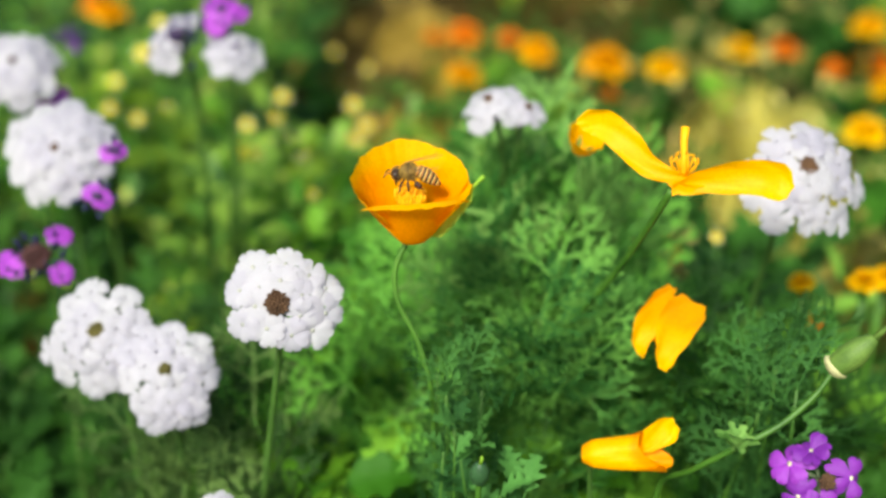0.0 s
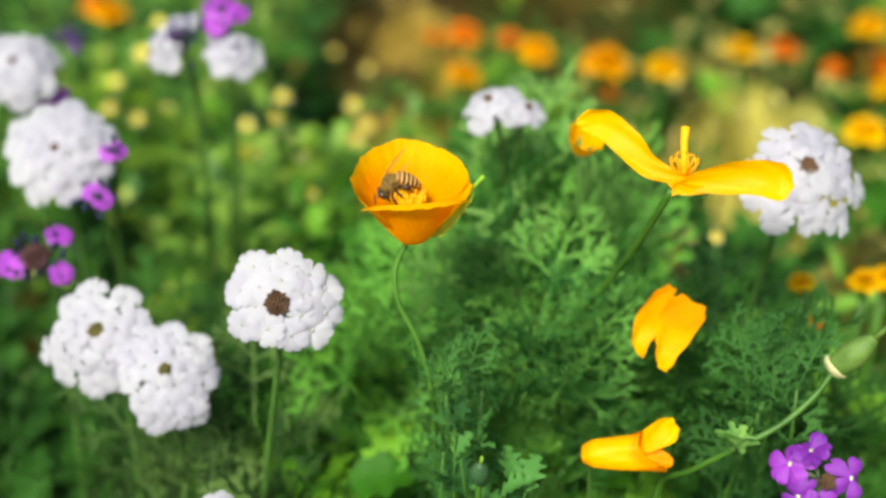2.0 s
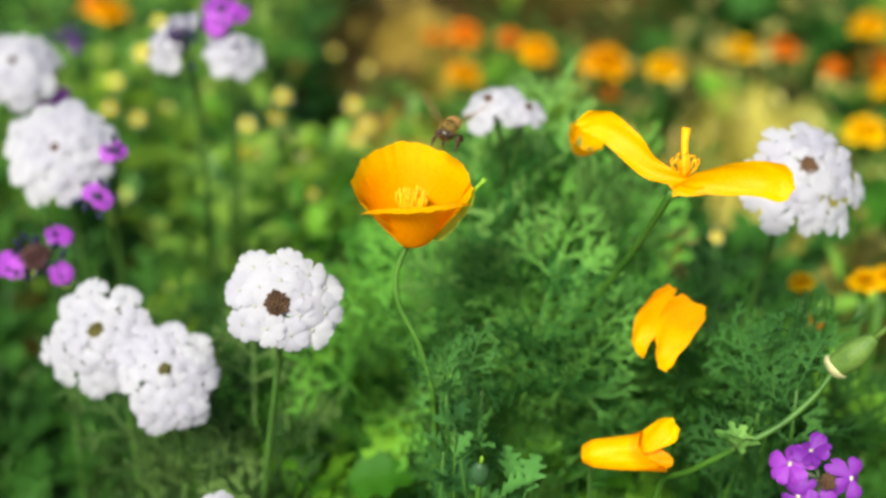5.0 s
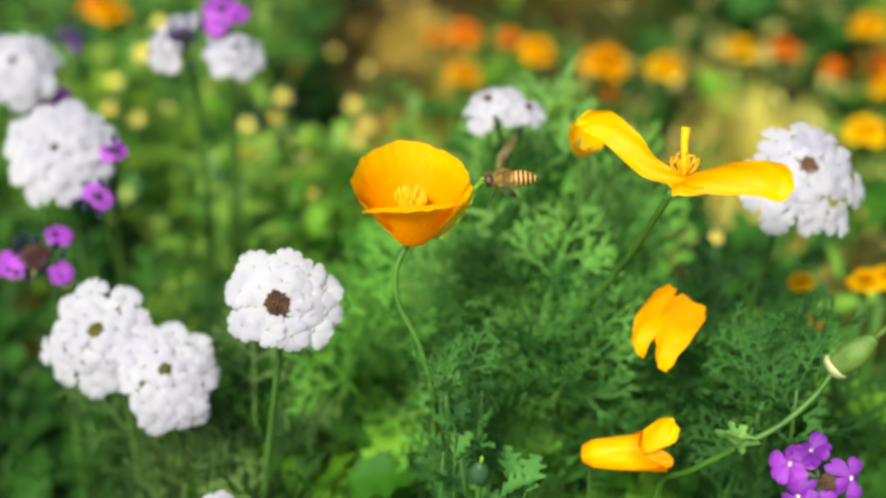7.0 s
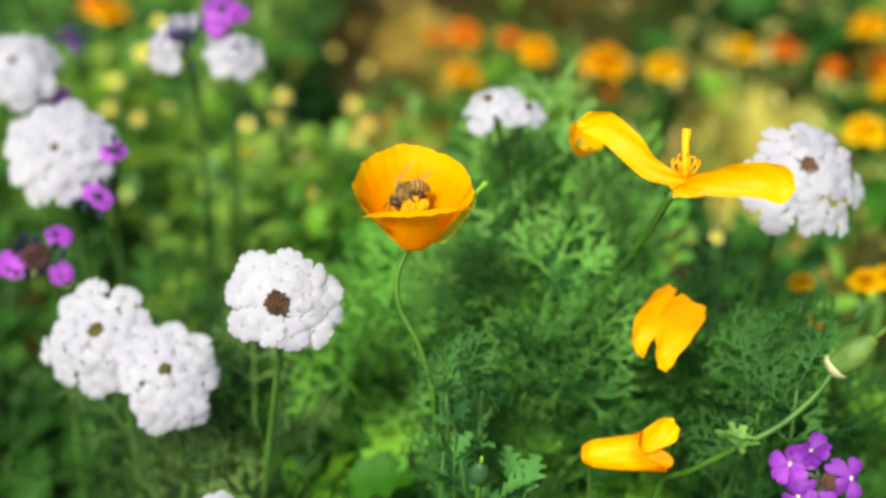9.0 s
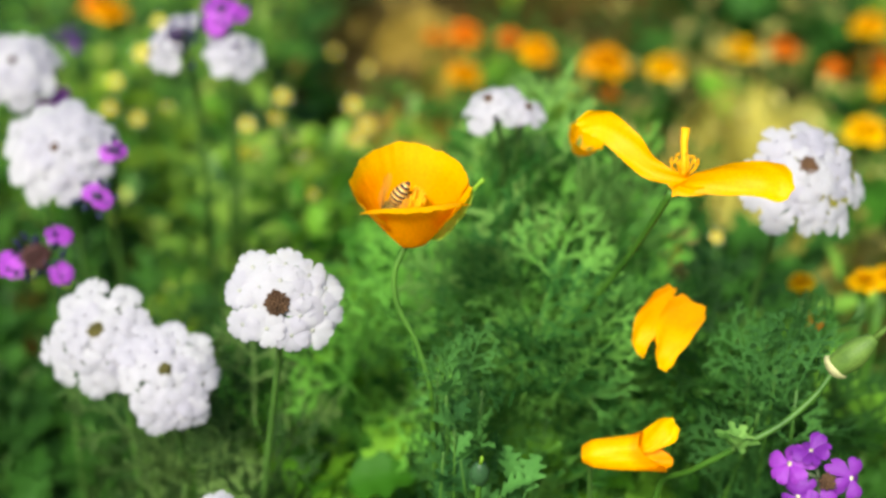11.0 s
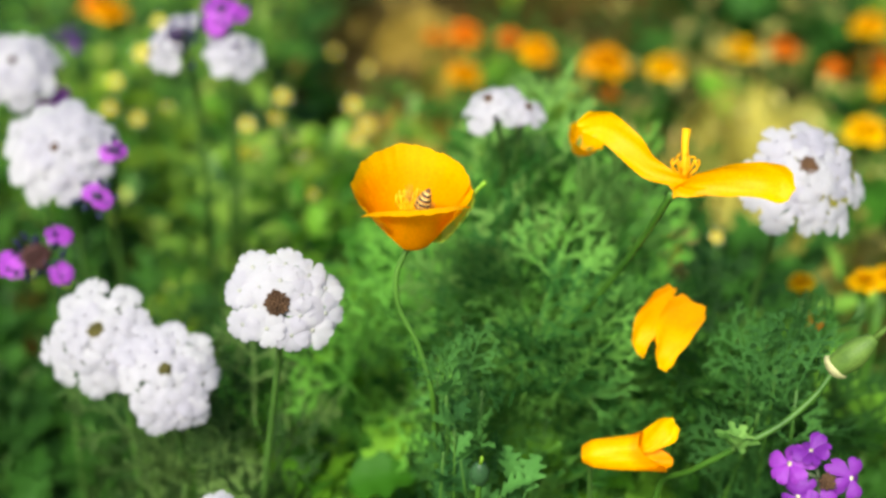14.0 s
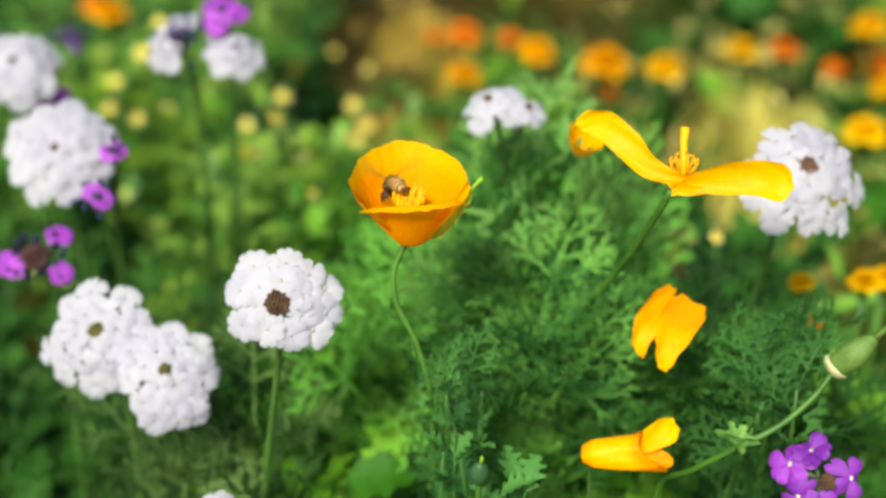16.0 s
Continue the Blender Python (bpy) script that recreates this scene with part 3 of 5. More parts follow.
# bright yellow-green leaves under the yellow button flowers
for i, (top, n, s) in enumerate([((-0.0847, 0.5351, 0.2708), 30, .014), ((-0.0645, 0.5543, 0.2642), 30, .014), ((-0.1141, 0.5767, 0.2629), 30, .014), ((-0.0562, 0.4703, 0.2786), 30, .014),
                                 ((-0.0802, 0.4790, 0.2736), 30, .014), ((-0.0517, 0.5707, 0.2526), 30, .014), ((-0.1388, 0.6823, 0.2457), 30, .014), ((-0.0793, 0.6340, 0.2421), 30, .014), ((-0.0581, 0.6135, 0.2466), 30, .014), ((-0.0715, 0.6535, 0.2358), 30, .014)]):
    leafy_plant("leafy_plant", "leafy plant with bright yellow-green leaves", "plant", top, drop(top, i + 80), LIMES if i % 2 else FRESHES, n, s, 0.5, "broad-leaved plants", 0.6, i)

# verbena foliage on the left, broad leaves below, mixed bed behind
def bed(name, label, category, meshes, count, xr, yr, zr, size, leaves, seed, group, reach=0.6, skip=None):
    r = random.Random(seed)
    for k in range(count):
        y = r.uniform(*yr)
        x = r.uniform(*xr) * (0.1 + 0.5 * y)
        if skip and skip(x, y):
            continue
        z = r.uniform(*zr)
        leafy_plant(name, label, category, (x, y, z), (x + r.uniform(-0.03, 0.03), y + r.uniform(-0.02, 0.04), 0), meshes, leaves,
                    size * r.uniform(0.8, 1.2), reach, group, 0.55, seed * 31 + k)


GAP = lambda x, y: y > 0.5 and -0.2 * y - 0.02 < x < 0.05
MOUND = lambda x, y: 0.42 < y and 0.1 < x < 0.29 * y + 0.09
LBL_FD = "ferny plant with dark finely cut leaves"
LBL_L = "low plant with pale yellow-green leaves, partly standing in for glints"
bed("verbena_plant", LBL_V, "plant", DARKS, 26, (-1.0, -0.25), (0.25, 0.45), (0.15, 0.24), 0.034, 16, 11, "verbena foliage")
bed("ferny_plant", LBL_FD, "plant", DARK_FEATHERS, 26, (-1.0, -0.2), (0.2, 0.4), (0.2, 0.29), 0.036, 14, 21, "ferny plants")
bed("verbena_plant", LBL_V, "plant", DARKS, 22, (-1.0, -0.3), (0.4, 0.7), (0.14, 0.24), 0.04, 14, 27, "verbena foliage", 0.6)
bed("leafy_plant", LBL_B, "plant", FRESHES, 8, (-0.42, -0.05), (0.42, 0.8), (0.12, 0.22), 0.036, 14, 12, "broad-leaved plants", 0.6, GAP)
bed("leafy_plant", LBL_B, "plant", FRESHES, 9, (-0.2, 0.4), (0.22, 0.4), (0.14, 0.24), 0.04, 12, 13, "broad-leaved plants")
bed("poppy_plant", LBL_F, "plant", FEATHERS, 10, (0.0, 0.32), (0.34, 0.55), (0.14, 0.25), 0.05, 16, 14, "feathery poppy foliage")
bed("ferny_plant", LBL_FD, "plant", DARK_FEATHERS, 16, (0.28, 0.85), (0.32, 0.55), (0.13, 0.24), 0.042, 14, 41, "ferny plants")
for i, (top, n, s) in enumerate([((0.1437, 0.5198, 0.2442), 16, .034), ((0.1578, 0.5011, 0.2519), 16, .034), ((0.1270, 0.5211, 0.2467), 16, .034), ((0.1267, 0.4250, 0.2801), 16, .03), ((0.1128, 0.4250, 0.2801), 16, .03), ((0.1624, 0.4726, 0.2626), 16, .03)]):
    leafy_plant("verbena_plant", LBL_V, "plant", top, drop(top, i + 220), DARKS, n, s, 0.5, "verbena foliage", 0.5, i)
bed("marigold_foliage", "marigold plant without flowers, dark green leaves", "plant", DARKS, 10, (0.3, 1.0), (0.45, 0.8), (0.1, 0.2), 0.04, 14, 33, "marigold foliage", 0.6, MOUND)
bed("leafy_plant", LBL_B, "plant", FRESHES, 8, (0.2, 0.8), (0.5, 0.85), (0.08, 0.18), 0.05, 13, 22, "broad-leaved plants", 0.6, MOUND)
bed("marigold_foliage", "marigold plant without flowers, dark green leaves", "plant", DARKS, 26, (0.15, 1.0), (0.6, 1.4), (0.06, 0.17), 0.055, 14, 15, "marigold foliage")
bed("leafy_plant", LBL_B, "plant", FRESHES, 8, (-1.0, -0.35), (0.8, 1.5), (0.06, 0.16), 0.06, 14, 16, "broad-leaved plants")
bed("marigold_foliage", "marigold plant without flowers, dark green leaves", "plant", DARKS, 24, (-1.0, -0.2), (0.8, 1.5), (0.06, 0.16), 0.055, 14, 25, "marigold foliage")
bed("lime_plant", LBL_L, "plant", LIMES, 14, (-0.55, -0.1), (0.5, 0.8), (0.17, 0.25), 0.022, 16, 17, "pale-leaved plants", 0.6, GAP)
# the next three beds: bright sprigs set in place of glints on the foliage
bed("lime_plant", LBL_L, "plant", LIMES, 24, (0.25, 1.0), (0.7, 1.4), (0.1, 0.2), 0.04, 12, 18, "pale-leaved plants", 0.6, MOUND)
bed("lime_plant", LBL_L, "plant", LIMES, 26, (0.1, 1.0), (0.65, 1.15), (0.17, 0.24), 0.016, 9, 35, "pale-leaved plants", 0.35, MOUND)
bed("lime_plant", LBL_L, "plant", LIMES, 14, (-0.7, -0.1), (0.5, 0.85), (0.22, 0.28), 0.013, 9, 36, "pale-leaved plants", 0.35, GAP)
bed("lime_plant", LBL_L, "plant", LIMES, 8, (-0.3, 0.9), (0.3, 0.5), (0.16, 0.24), 0.03, 9, 19, "pale-leaved plants")


# ---- small leaves that fill the bed between the larger plants, uncountable ----
def leaf_layer(name, label, mat, count, seed, low, high, ln, near=0.4, far=2.2, keep=None, path=False):
    """Small pointed leaves and leaflets in loose sprays, from low to a canopy that sinks with distance."""
    r = random.Random(seed)
    g = Geo()
    for _ in range(count // 6):
        y = near + (far - near) * r.random() ** 1.5
        x = r.uniform(-1.0, 1.0) * (0.16 + 0.62 * y)
        bare = abs(x + 0.06) < 0.04 + 0.035 * y and y > 0.58
        if math.hypot(x / 1.05, (y - 0.85) / 1.2) > 1.36 + 0.15 * noise.noise(Vector((x * 3, y * 3, 2))):
            continue
        if bare != path or (keep and not keep(x, y)):
            continue
        top = max(0.05, high - 0.16 * (y - near))
        p0 = Vector((x, y, r.uniform(low, top)))
        a0 = r.uniform(0, 6.28)
        for k in range(6):
            a, e, s = a0 + k * 1.05 + r.uniform(-0.3, 0.3), r.uniform(-0.3, 1.0), ln * r.uniform(0.6, 1.3) * (1 + 0.5 * max(0, y - 0.8))
            d = Vector((math.cos(a) * math.cos(e), math.sin(a) * math.cos(e), math.sin(e)))
            side = Vector((-math.sin(a), math.cos(a), r.uniform(-0.4, 0.4)))
            p = p0 + d * s * 0.5 + UP * s * 0.5 * (k % 3)
            g.strip([p, p + d * s * 0.5 + UP * s * 0.08, p + d * s], [s * 0.1, s * 0.26, s * 0.03], side, 0, 0.25)
    tagged(new(name, g.mesh(name, [mat])), label, "foliage", "", "stuff")


BACK = lambda x, y: y > 0.95 and -0.03 < x < 0.1 + 0.06 * y
OPEN = lambda x, y: not MOUND(x, y) and not BACK(x, y)
leaf_layer("small_foliage", "dense small dark green leaves between the flowering plants", island_dark, 12000, 71, 0.05, 0.25, 0.016, keep=OPEN)
leaf_layer("small_foliage", "loose small mid-green leaves between the flowering plants", island_mid, 17000, 72, 0.1, 0.28, 0.014, keep=lambda x, y: OPEN(x, y) and not (x < -0.24 * y and y < 0.8))
leaf_layer("small_foliage", "scattered small yellow-green leaf tips standing in for glints", island_glint, 3600, 73, 0.16, 0.29, 0.008, 0.5, keep=OPEN)
leaf_layer("small_foliage", "bright green leaves round the yellow daisies", island_fresh, 16000, 75, 0.15, 0.31, 0.013, 0.44, 1.0, lambda x, y: -0.24 * y < x < 0.0)
leaf_layer("dry_foliage", "dry olive and tan leaves among marigold plants", island_dry, 5000, 74, 0.08, 0.24, 0.013, 0.42, 2.2, lambda x, y: (x > 0.02 or y > 0.9) and not BACK(x, y))
leaf_layer("small_foliage", "pale grey-green leaflets low among the verbenas", island_sage, 900, 78, 0.14, 0.24, 0.011, 0.3, 0.46, lambda x, y: x < 0.0)
leaf_layer("dry_foliage", "pale straw-coloured leaf tips on the grass mound", island_straw, 2600, 79, 0.12, 0.27, 0.011, 0.55, 1.1, MOUND)
leaf_layer("small_foliage", "dark green leaves of the plants at the back of the bed", island_dark, 15000, 80, 0.0, 0.15, 0.022, 0.9, 2.4, OPEN)
leaf_layer("dry_foliage", "golden-brown withered leaves over the bare soil", island_dry, 9000, 76, 0.0, 0.1, 0.015, 0.58, 2.2, None, True)
leaf_layer("small_foliage", "sparse low green leaves over the bare soil", island_dark, 2400, 77, 0.0, 0.12, 0.016, 0.58, 2.2, None, True)


def rest_of_bed(label, mat, count, seed, high, ln):
    """The same low planting to both sides and on the near side, out to the bed's uneven edge."""
    r = random.Random(seed)
    g = Geo()
    for _ in range(count):
        x, y = r.uniform(-1.6, 1.6), r.uniform(-0.9, 2.6)
        rim = 1.3 + 0.22 * noise.noise(Vector((math.atan2(y - 0.8, x) * 2.5, 3, 1)))
        if math.hypot(x / 1.05, (y - 0.85) / 1.2) > rim or (y > 0.15 and abs(x) < 0.14 + 0.58 * y):
            continue
        a, e, s = r.uniform(0, 6.28), r.uniform(-0.2, 1.0), ln * r.uniform(0.6, 1.4)
        d = Vector((math.cos(a) * math.cos(e), math.sin(a) * math.cos(e), math.sin(e)))
        p = Vector((x, y, r.uniform(0, high * (0.6 + 0.4 * noise.noise(Vector((x * 4, y * 4, 7)))))))
        g.strip([p, p + d * s * 0.5 + UP * s * 0.08, p + d * s], [s * 0.1, s * 0.26, s * 0.03], Vector((-math.sin(a), math.cos(a), 0)), 0, 0.25)
    tagged(new("small_foliage", g.mesh("small_foliage", [mat])), label, "foliage", "", "stuff")


rest_of_bed("low dark green planting at the sides of the bed", island_dark, 26000, 91, 0.2, 0.035)
rest_of_bed("low mid-green planting at the sides of the bed", island_mid, 14000, 92, 0.23, 0.03)


# ---- verbena ----
def floret_mesh(rng, mat, fill=1.0, relief=1.0):
    """Five notched, heart-shaped, slightly cupped lobes and a short tube; about 1 unit across."""
    g = Geo()
    for k in range(5):
        a0 = 2 * math.pi * k / 5 + rng.uniform(-0.1, 0.1)
        d, s = Vector((math.cos(a0), math.sin(a0), 0)), Vector((-math.sin(a0), math.cos(a0), 0))
        lift, long, twist = rng.uniform(-0.1, 0.1) * relief, rng.uniform(0.92, 1.06), rng.uniform(-0.12, 0.12) * relief
        rows = []
        for t, w in ((0.04, 0.05), (0.12, 0.1), (0.22, 0.165), (0.32, 0.222), (0.41, 0.226), (0.475, 0.175), (0.505, 0.09)):
            row = []
            for j in (-1, -0.5, 0, 0.5, 1):
                notch = (-0.075 if t > 0.49 else -0.04) if (t > 0.46 and j == 0) else 0
                z = lift * t * 2 + 0.045 * math.sin(t * 6.5) - 0.03 * relief * j * j * t * 2 + 0.012 * (k % 2) + twist * j * w + 0.018 * math.sin(j * 4 + k * 2.1) * t * 2
                row.append(d * (t * long + notch) + s * (j * w * fill) + UP * z)
            rows.append(row)
        g.patch(rows)
    g.tube([(0, 0, -0.55), (0, 0, -0.2), (0, 0, 0.02)], [0.035, 0.045, 0.07], 6, 0, False)
    return g.mesh("floret", [mat])


def throat_mesh(mat):
    """A small raised ring round a darker well."""
    g = Geo()
    g.tube([(0, 0, 0.0), (0, 0, 0.03), (0, 0, 0.034), (0, 0, 0.01)], [0.058, 0.058, 0.036, 0.012], 9, 0, False)
    return g.mesh("throat", [mat])


WHITE_FLORETS = [floret_mesh(rng, white_petal) for _ in range(7)]
PURPLE_FLORETS = [floret_mesh(rng, purple_petal, 0.92, 3.2) for _ in range(5)]
MAGENTA_FLORETS = [floret_mesh(rng, magenta_petal) for _ in range(3)]
THROAT = throat_mesh(throat_mat)
FAINT_THROAT = throat_mesh(faint_throat_mat)


def verbena(label, at, axis, foot, seed, rings=(), slots=(), dome=18.0, size=9.6, florets=None, heart=2.4, bracts=None, throat=None, gaps=0.0,
            calyces=0, spread=8.0, group="verbena heads"):
    """A verbena: stem from the ground, a domed head of florets round a heart of buds. Sizes in millimetres.
    rings: radius, count and, where the ring is not whole, the angles between which it runs; slots: single places in the head's plane."""
    r = random.Random(seed)
    at, axis, foot = Vector(at), Vector(axis).normalized(), Vector(foot)
    foot.z = 0.0
    florets = florets or WHITE_FLORETS
    ob = thing("verbena", label, "flower", foot, group)
    o = at - foot
    places = [(x, y, 0.0) for x, y in slots]
    for radius, count, *arc in rings:
        a0, a1 = arc or (0, 2 * math.pi)
        turn = r.uniform(0, 6.28) if not arc else 0
        for k in range(count):
            if r.random() < gaps:
                continue
            a = turn + a0 + (a1 - a0) * (k + 0.5 + r.uniform(-0.18, 0.18)) / count
            q_r = radius * r.uniform(0.91, 1.09)
            places.append((q_r * math.cos(a), q_r * math.sin(a), r.uniform(-0.5, 0.4)))
    q = axis.to_track_quat("Z", "Y")
    core = o - axis * 9 * mm
    g = Geo()
    line = bez((0, 0, -0.004), (0, 0, o.z * 0.7), core - axis * 22 * mm - UP * 0.02, core, 16)
    g.tube(line, [1.0 * mm] * 12 + [0.9 * mm] * 5, 7)
    part("stem", g.mesh("stem", [verbena_stem]), ob)
    g = Geo()
    n = 10 + int(heart * heart * 4)
    for k in range(n):
        ph, w = k * 2.4, heart * math.sqrt((k + 0.5) / n)
        d = Vector((math.cos(ph) * w, math.sin(ph) * w, 0.5 - 0.12 * w * w + r.uniform(-0.3, 0.3)))
        way = q @ Vector((d.x * 0.12, d.y * 0.12, 1))
        g.blob(o + q @ (d * mm), r.uniform(1.1, 1.7) * mm, r.uniform(0.5, 0.75) * mm, 0.62 * mm, way.to_track_quat("X", "Z").to_matrix(), 0, 6, 5)
    g.blob(o - axis * 0.5 * mm, 0.7 * mm, heart * mm, heart * mm, axis.to_track_quat("X", "Z").to_matrix(), 0, 14, 6)
    part("heart", g.mesh("heart", [bracts or bract_mat]), ob, None, "small dark buds at the heart of the head", "stuff")
    # slender green and dusky tubes that carry the florets
    g = Geo()
    for x, y, z in places:
        tip = o + q @ (Vector((x, y, z - (x * x + y * y) / (2 * dome) - 4.5)) * mm)
        g.tube(bez(core, core + (tip - core) * 0.4 + axis * 2 * mm, core + (tip - core) * 0.75 + axis * 1.5 * mm, tip, 4), [0.5 * mm, 0.55 * mm, 0.65 * mm, 0.7 * mm, 0.5 * mm], 6)
    part("underside", g.mesh("underside", [calyx_mat]), ob, None, "dusky green underside of the flower head", "stuff")
    if calyces:
        g = Geo()
        for k in range(calyces):
            ph, w = k * 2.4 + seed, spread * r.uniform(0.35, 1.05)
            d = Vector((math.cos(ph) * w, math.sin(ph) * w, -w * w / (2 * dome) + r.uniform(-1.5, 0.5)))
            way = q @ Vector((d.x / dome, d.y / dome, 1))
            g.blob(o + q @ (d * mm), 2.4 * mm, 0.9 * mm, 0.9 * mm, way.to_track_quat("X", "Z").to_matrix(), 0, 6, 5)
        part("calyx", g.mesh("calyx", [navy_mat]), ob, None, "dark blue-violet calyces", "stuff")
    for i, (x, y, z) in enumerate(places):
        p = o + q @ (Vector((x, y, z - (x * x + y * y) / (2 * dome))) * mm)
        way = q @ Vector((x / dome + r.uniform(-0.13, 0.13), y / dome + r.uniform(-0.13, 0.13), 1))
        fl = part("floret", florets[(i * 3 + seed) % len(florets)], ob, aim(p, way, r.uniform(0, 6.28), size * mm * r.uniform(0.9, 1.08)))
        if throat:
            part("throat", throat, fl, None, "pale yellow throat" if throat is THROAT else "")
    return ob


W = "white verbena with a dense round head of notched florets"
WP = "white verbena with a brown heart and lilac-tinged florets"
verbena(WP, (-0.0411, 0.2540, 0.3819), (0.05, -0.82, 0.57), (-0.0696, 0.2705, 0), 1, (),
        ((-4.4, 4.0), (1.0, 5.6), (6.2, 1.8), (5.6, -3.4), (-5.4, -0.6), (-8.7, -4.9), (-9.2, 3.4), (-5.8, 9.2), (2.3, 9.7), (8.0, 6.7), (12.0, 3.4),
         (11.8, -2.8), (8.4, -7.0), (3.4, -8.0), (-2.6, -6.2)), 24, 9.6, heart=2.9, throat=FAINT_THROAT)
verbena(W, (-0.0972, 0.2848, 0.3533), (-0.05, -0.78, 0.62), (-0.0976, 0.2901, 0), 2, ((5.9, 6), (10.8, 9), (15.2, 5, 3.3, 5.9)), (), 24, 9.4, heart=2.1, bracts=olive_bract)
verbena(W, (-0.0767, 0.2743, 0.3471), (0.1, -0.74, 0.66), (-0.0786, 0.2772, 0), 3, ((5.4, 6), (10.4, 9), (14.6, 3, 4.2, 5.5)), (), 24, 9.4, heart=1.6, bracts=olive_bract)
verbena(W, (-0.1226, 0.3494, 0.3792), (0.05, -0.72, 0.68), (-0.1314, 0.3658, 0), 4, ((4.6, 5), (9.4, 9), (14.2, 11)), (), 24, 10.4, heart=1.0)
verbena(W, (-0.1520, 0.4055, 0.3865), (0.1, -0.62, 0.78), (-0.1546, 0.4177, 0), 5, ((4.4, 5), (9.4, 9), (12.4, 7)), (), 17, 10.4, heart=1.0)
verbena("white verbena head going over, dark calyces between the florets", (-0.0944, 0.4102, 0.3945), (-0.2, -0.5, 0.8), (-0.0991, 0.4268, 0), 6, ((5.5, 5, 1.2, 5.0), (9.8, 7, 1.2, 5.1)), (), 14, 8.6,
        heart=3.0, bracts=dusk_mat, calyces=34, spread=12)
verbena("small white verbena head with dark calyces", (-0.0735, 0.4082, 0.3902), (0.25, -0.5, 0.8), (-0.0923, 0.4359, 0), 7, ((3.0, 3), (7.2, 7)), (), 13, 9.6, heart=1.5, bracts=dusk_mat, calyces=8, spread=8)
verbena("white verbena seen from its side, florets standing up", (0.0139, 0.3384, 0.4001), (-0.3, -0.35, 0.85), (0.0187, 0.3746, 0), 8, ((2.6, 3), (7.2, 8)), (), 9, 8.4, heart=1.0, gaps=0.15)
verbena("few white verbena florets on a thin stalk", (0.0254, 0.3372, 0.3980), (0.2, -0.4, 0.85), (0.0281, 0.3835, 0), 18, ((3.0, 4),), (), 7, 7.4, heart=0.8)
verbena(W, (0.0990, 0.2967, 0.3986), (0.08, -0.7, 0.7), (0.0800, 0.3102, 0), 9, ((5.7, 6), (10.8, 9), (15.4, 6, 2.8, 6.1)), (), 21, 9.4, heart=2.2, gaps=0.07)
verbena(W, (-0.0575, 0.2351, 0.3300), (0, -0.5, 0.85), (-0.0612, 0.2363, 0), 10, ((2.2, 4), (4.4, 6)), (), 10, 6.0, heart=0.6)
VP = "violet verbena with pale throats and few open florets"
verbena(VP, (0.0897, 0.2188, 0.3550), (-0.1, -0.8, 0.6), (0.0928, 0.2209, 0), 11, (), ((-3.3, 6.6), (-8.0, 3.2), (5.8, 1.1), (-5.9, -4.2), (-0.6, -6.4)), 9, 10.6, PURPLE_FLORETS, 1.7, bract_mat, THROAT,
        group="violet verbena")
verbena("violet verbena head nearly over, brown heart bare", (-0.1250, 0.3211, 0.3562), (-0.05, -0.6, 0.8), (-0.1326, 0.3316, 0), 12, (), ((5.4, 8.2), (8.6, -4.4), (-9.6, -1.8), (-5.6, -3.6)), 20, 8.2, MAGENTA_FLORETS,
        4.4, maroon_bract, calyces=24, spread=10, group="violet verbena")
VB = "violet verbena behind white heads"
verbena(VB, (-0.1039, 0.3481, 0.3790), (0.3, -0.75, 0.6), (-0.1213, 0.3801, 0), 13, ((1.8, 2),), (), 9, 6.6, MAGENTA_FLORETS, 1.2, dusk_mat, calyces=4, spread=4, group="violet verbena")
verbena(VB, (-0.1068, 0.3337, 0.3701), (0.1, -0.75, 0.6), (-0.1203, 0.3831, 0), 14, ((1.8, 2),), (), 9, 6.8, MAGENTA_FLORETS, 1.2, dusk_mat, calyces=8, spread=7, group="violet verbena")
verbena("bright violet verbena florets on a dark head", (-0.0783, 0.4146, 0.4021), (0, -0.6, 0.8), (-0.0878, 0.4425, 0), 15, ((3.0, 4), (5.6, 3)), (), 10, 8.4, MAGENTA_FLORETS, 2.0, dusk_mat, calyces=12, spread=9, group="violet verbena")
verbena(VB, (-0.1444, 0.4136, 0.3703), (0.2, -0.8, 0.55), (-0.1569, 0.4314, 0), 16, ((4.0, 4),), (), 10, 8, MAGENTA_FLORETS, 2.0, dusk_mat, calyces=8, spread=7, group="violet verbena")
verbena("faded dusky verbena head with few florets", (-0.1917, 0.5918, 0.3290), (0, -0.3, 0.9), (-0.2041, 0.6085, 0), 17, ((9.0, 2),), (), 14, 7, PURPLE_FLORETS, 5.0, dusk_mat, calyces=22, spread=12, group="violet verbena")


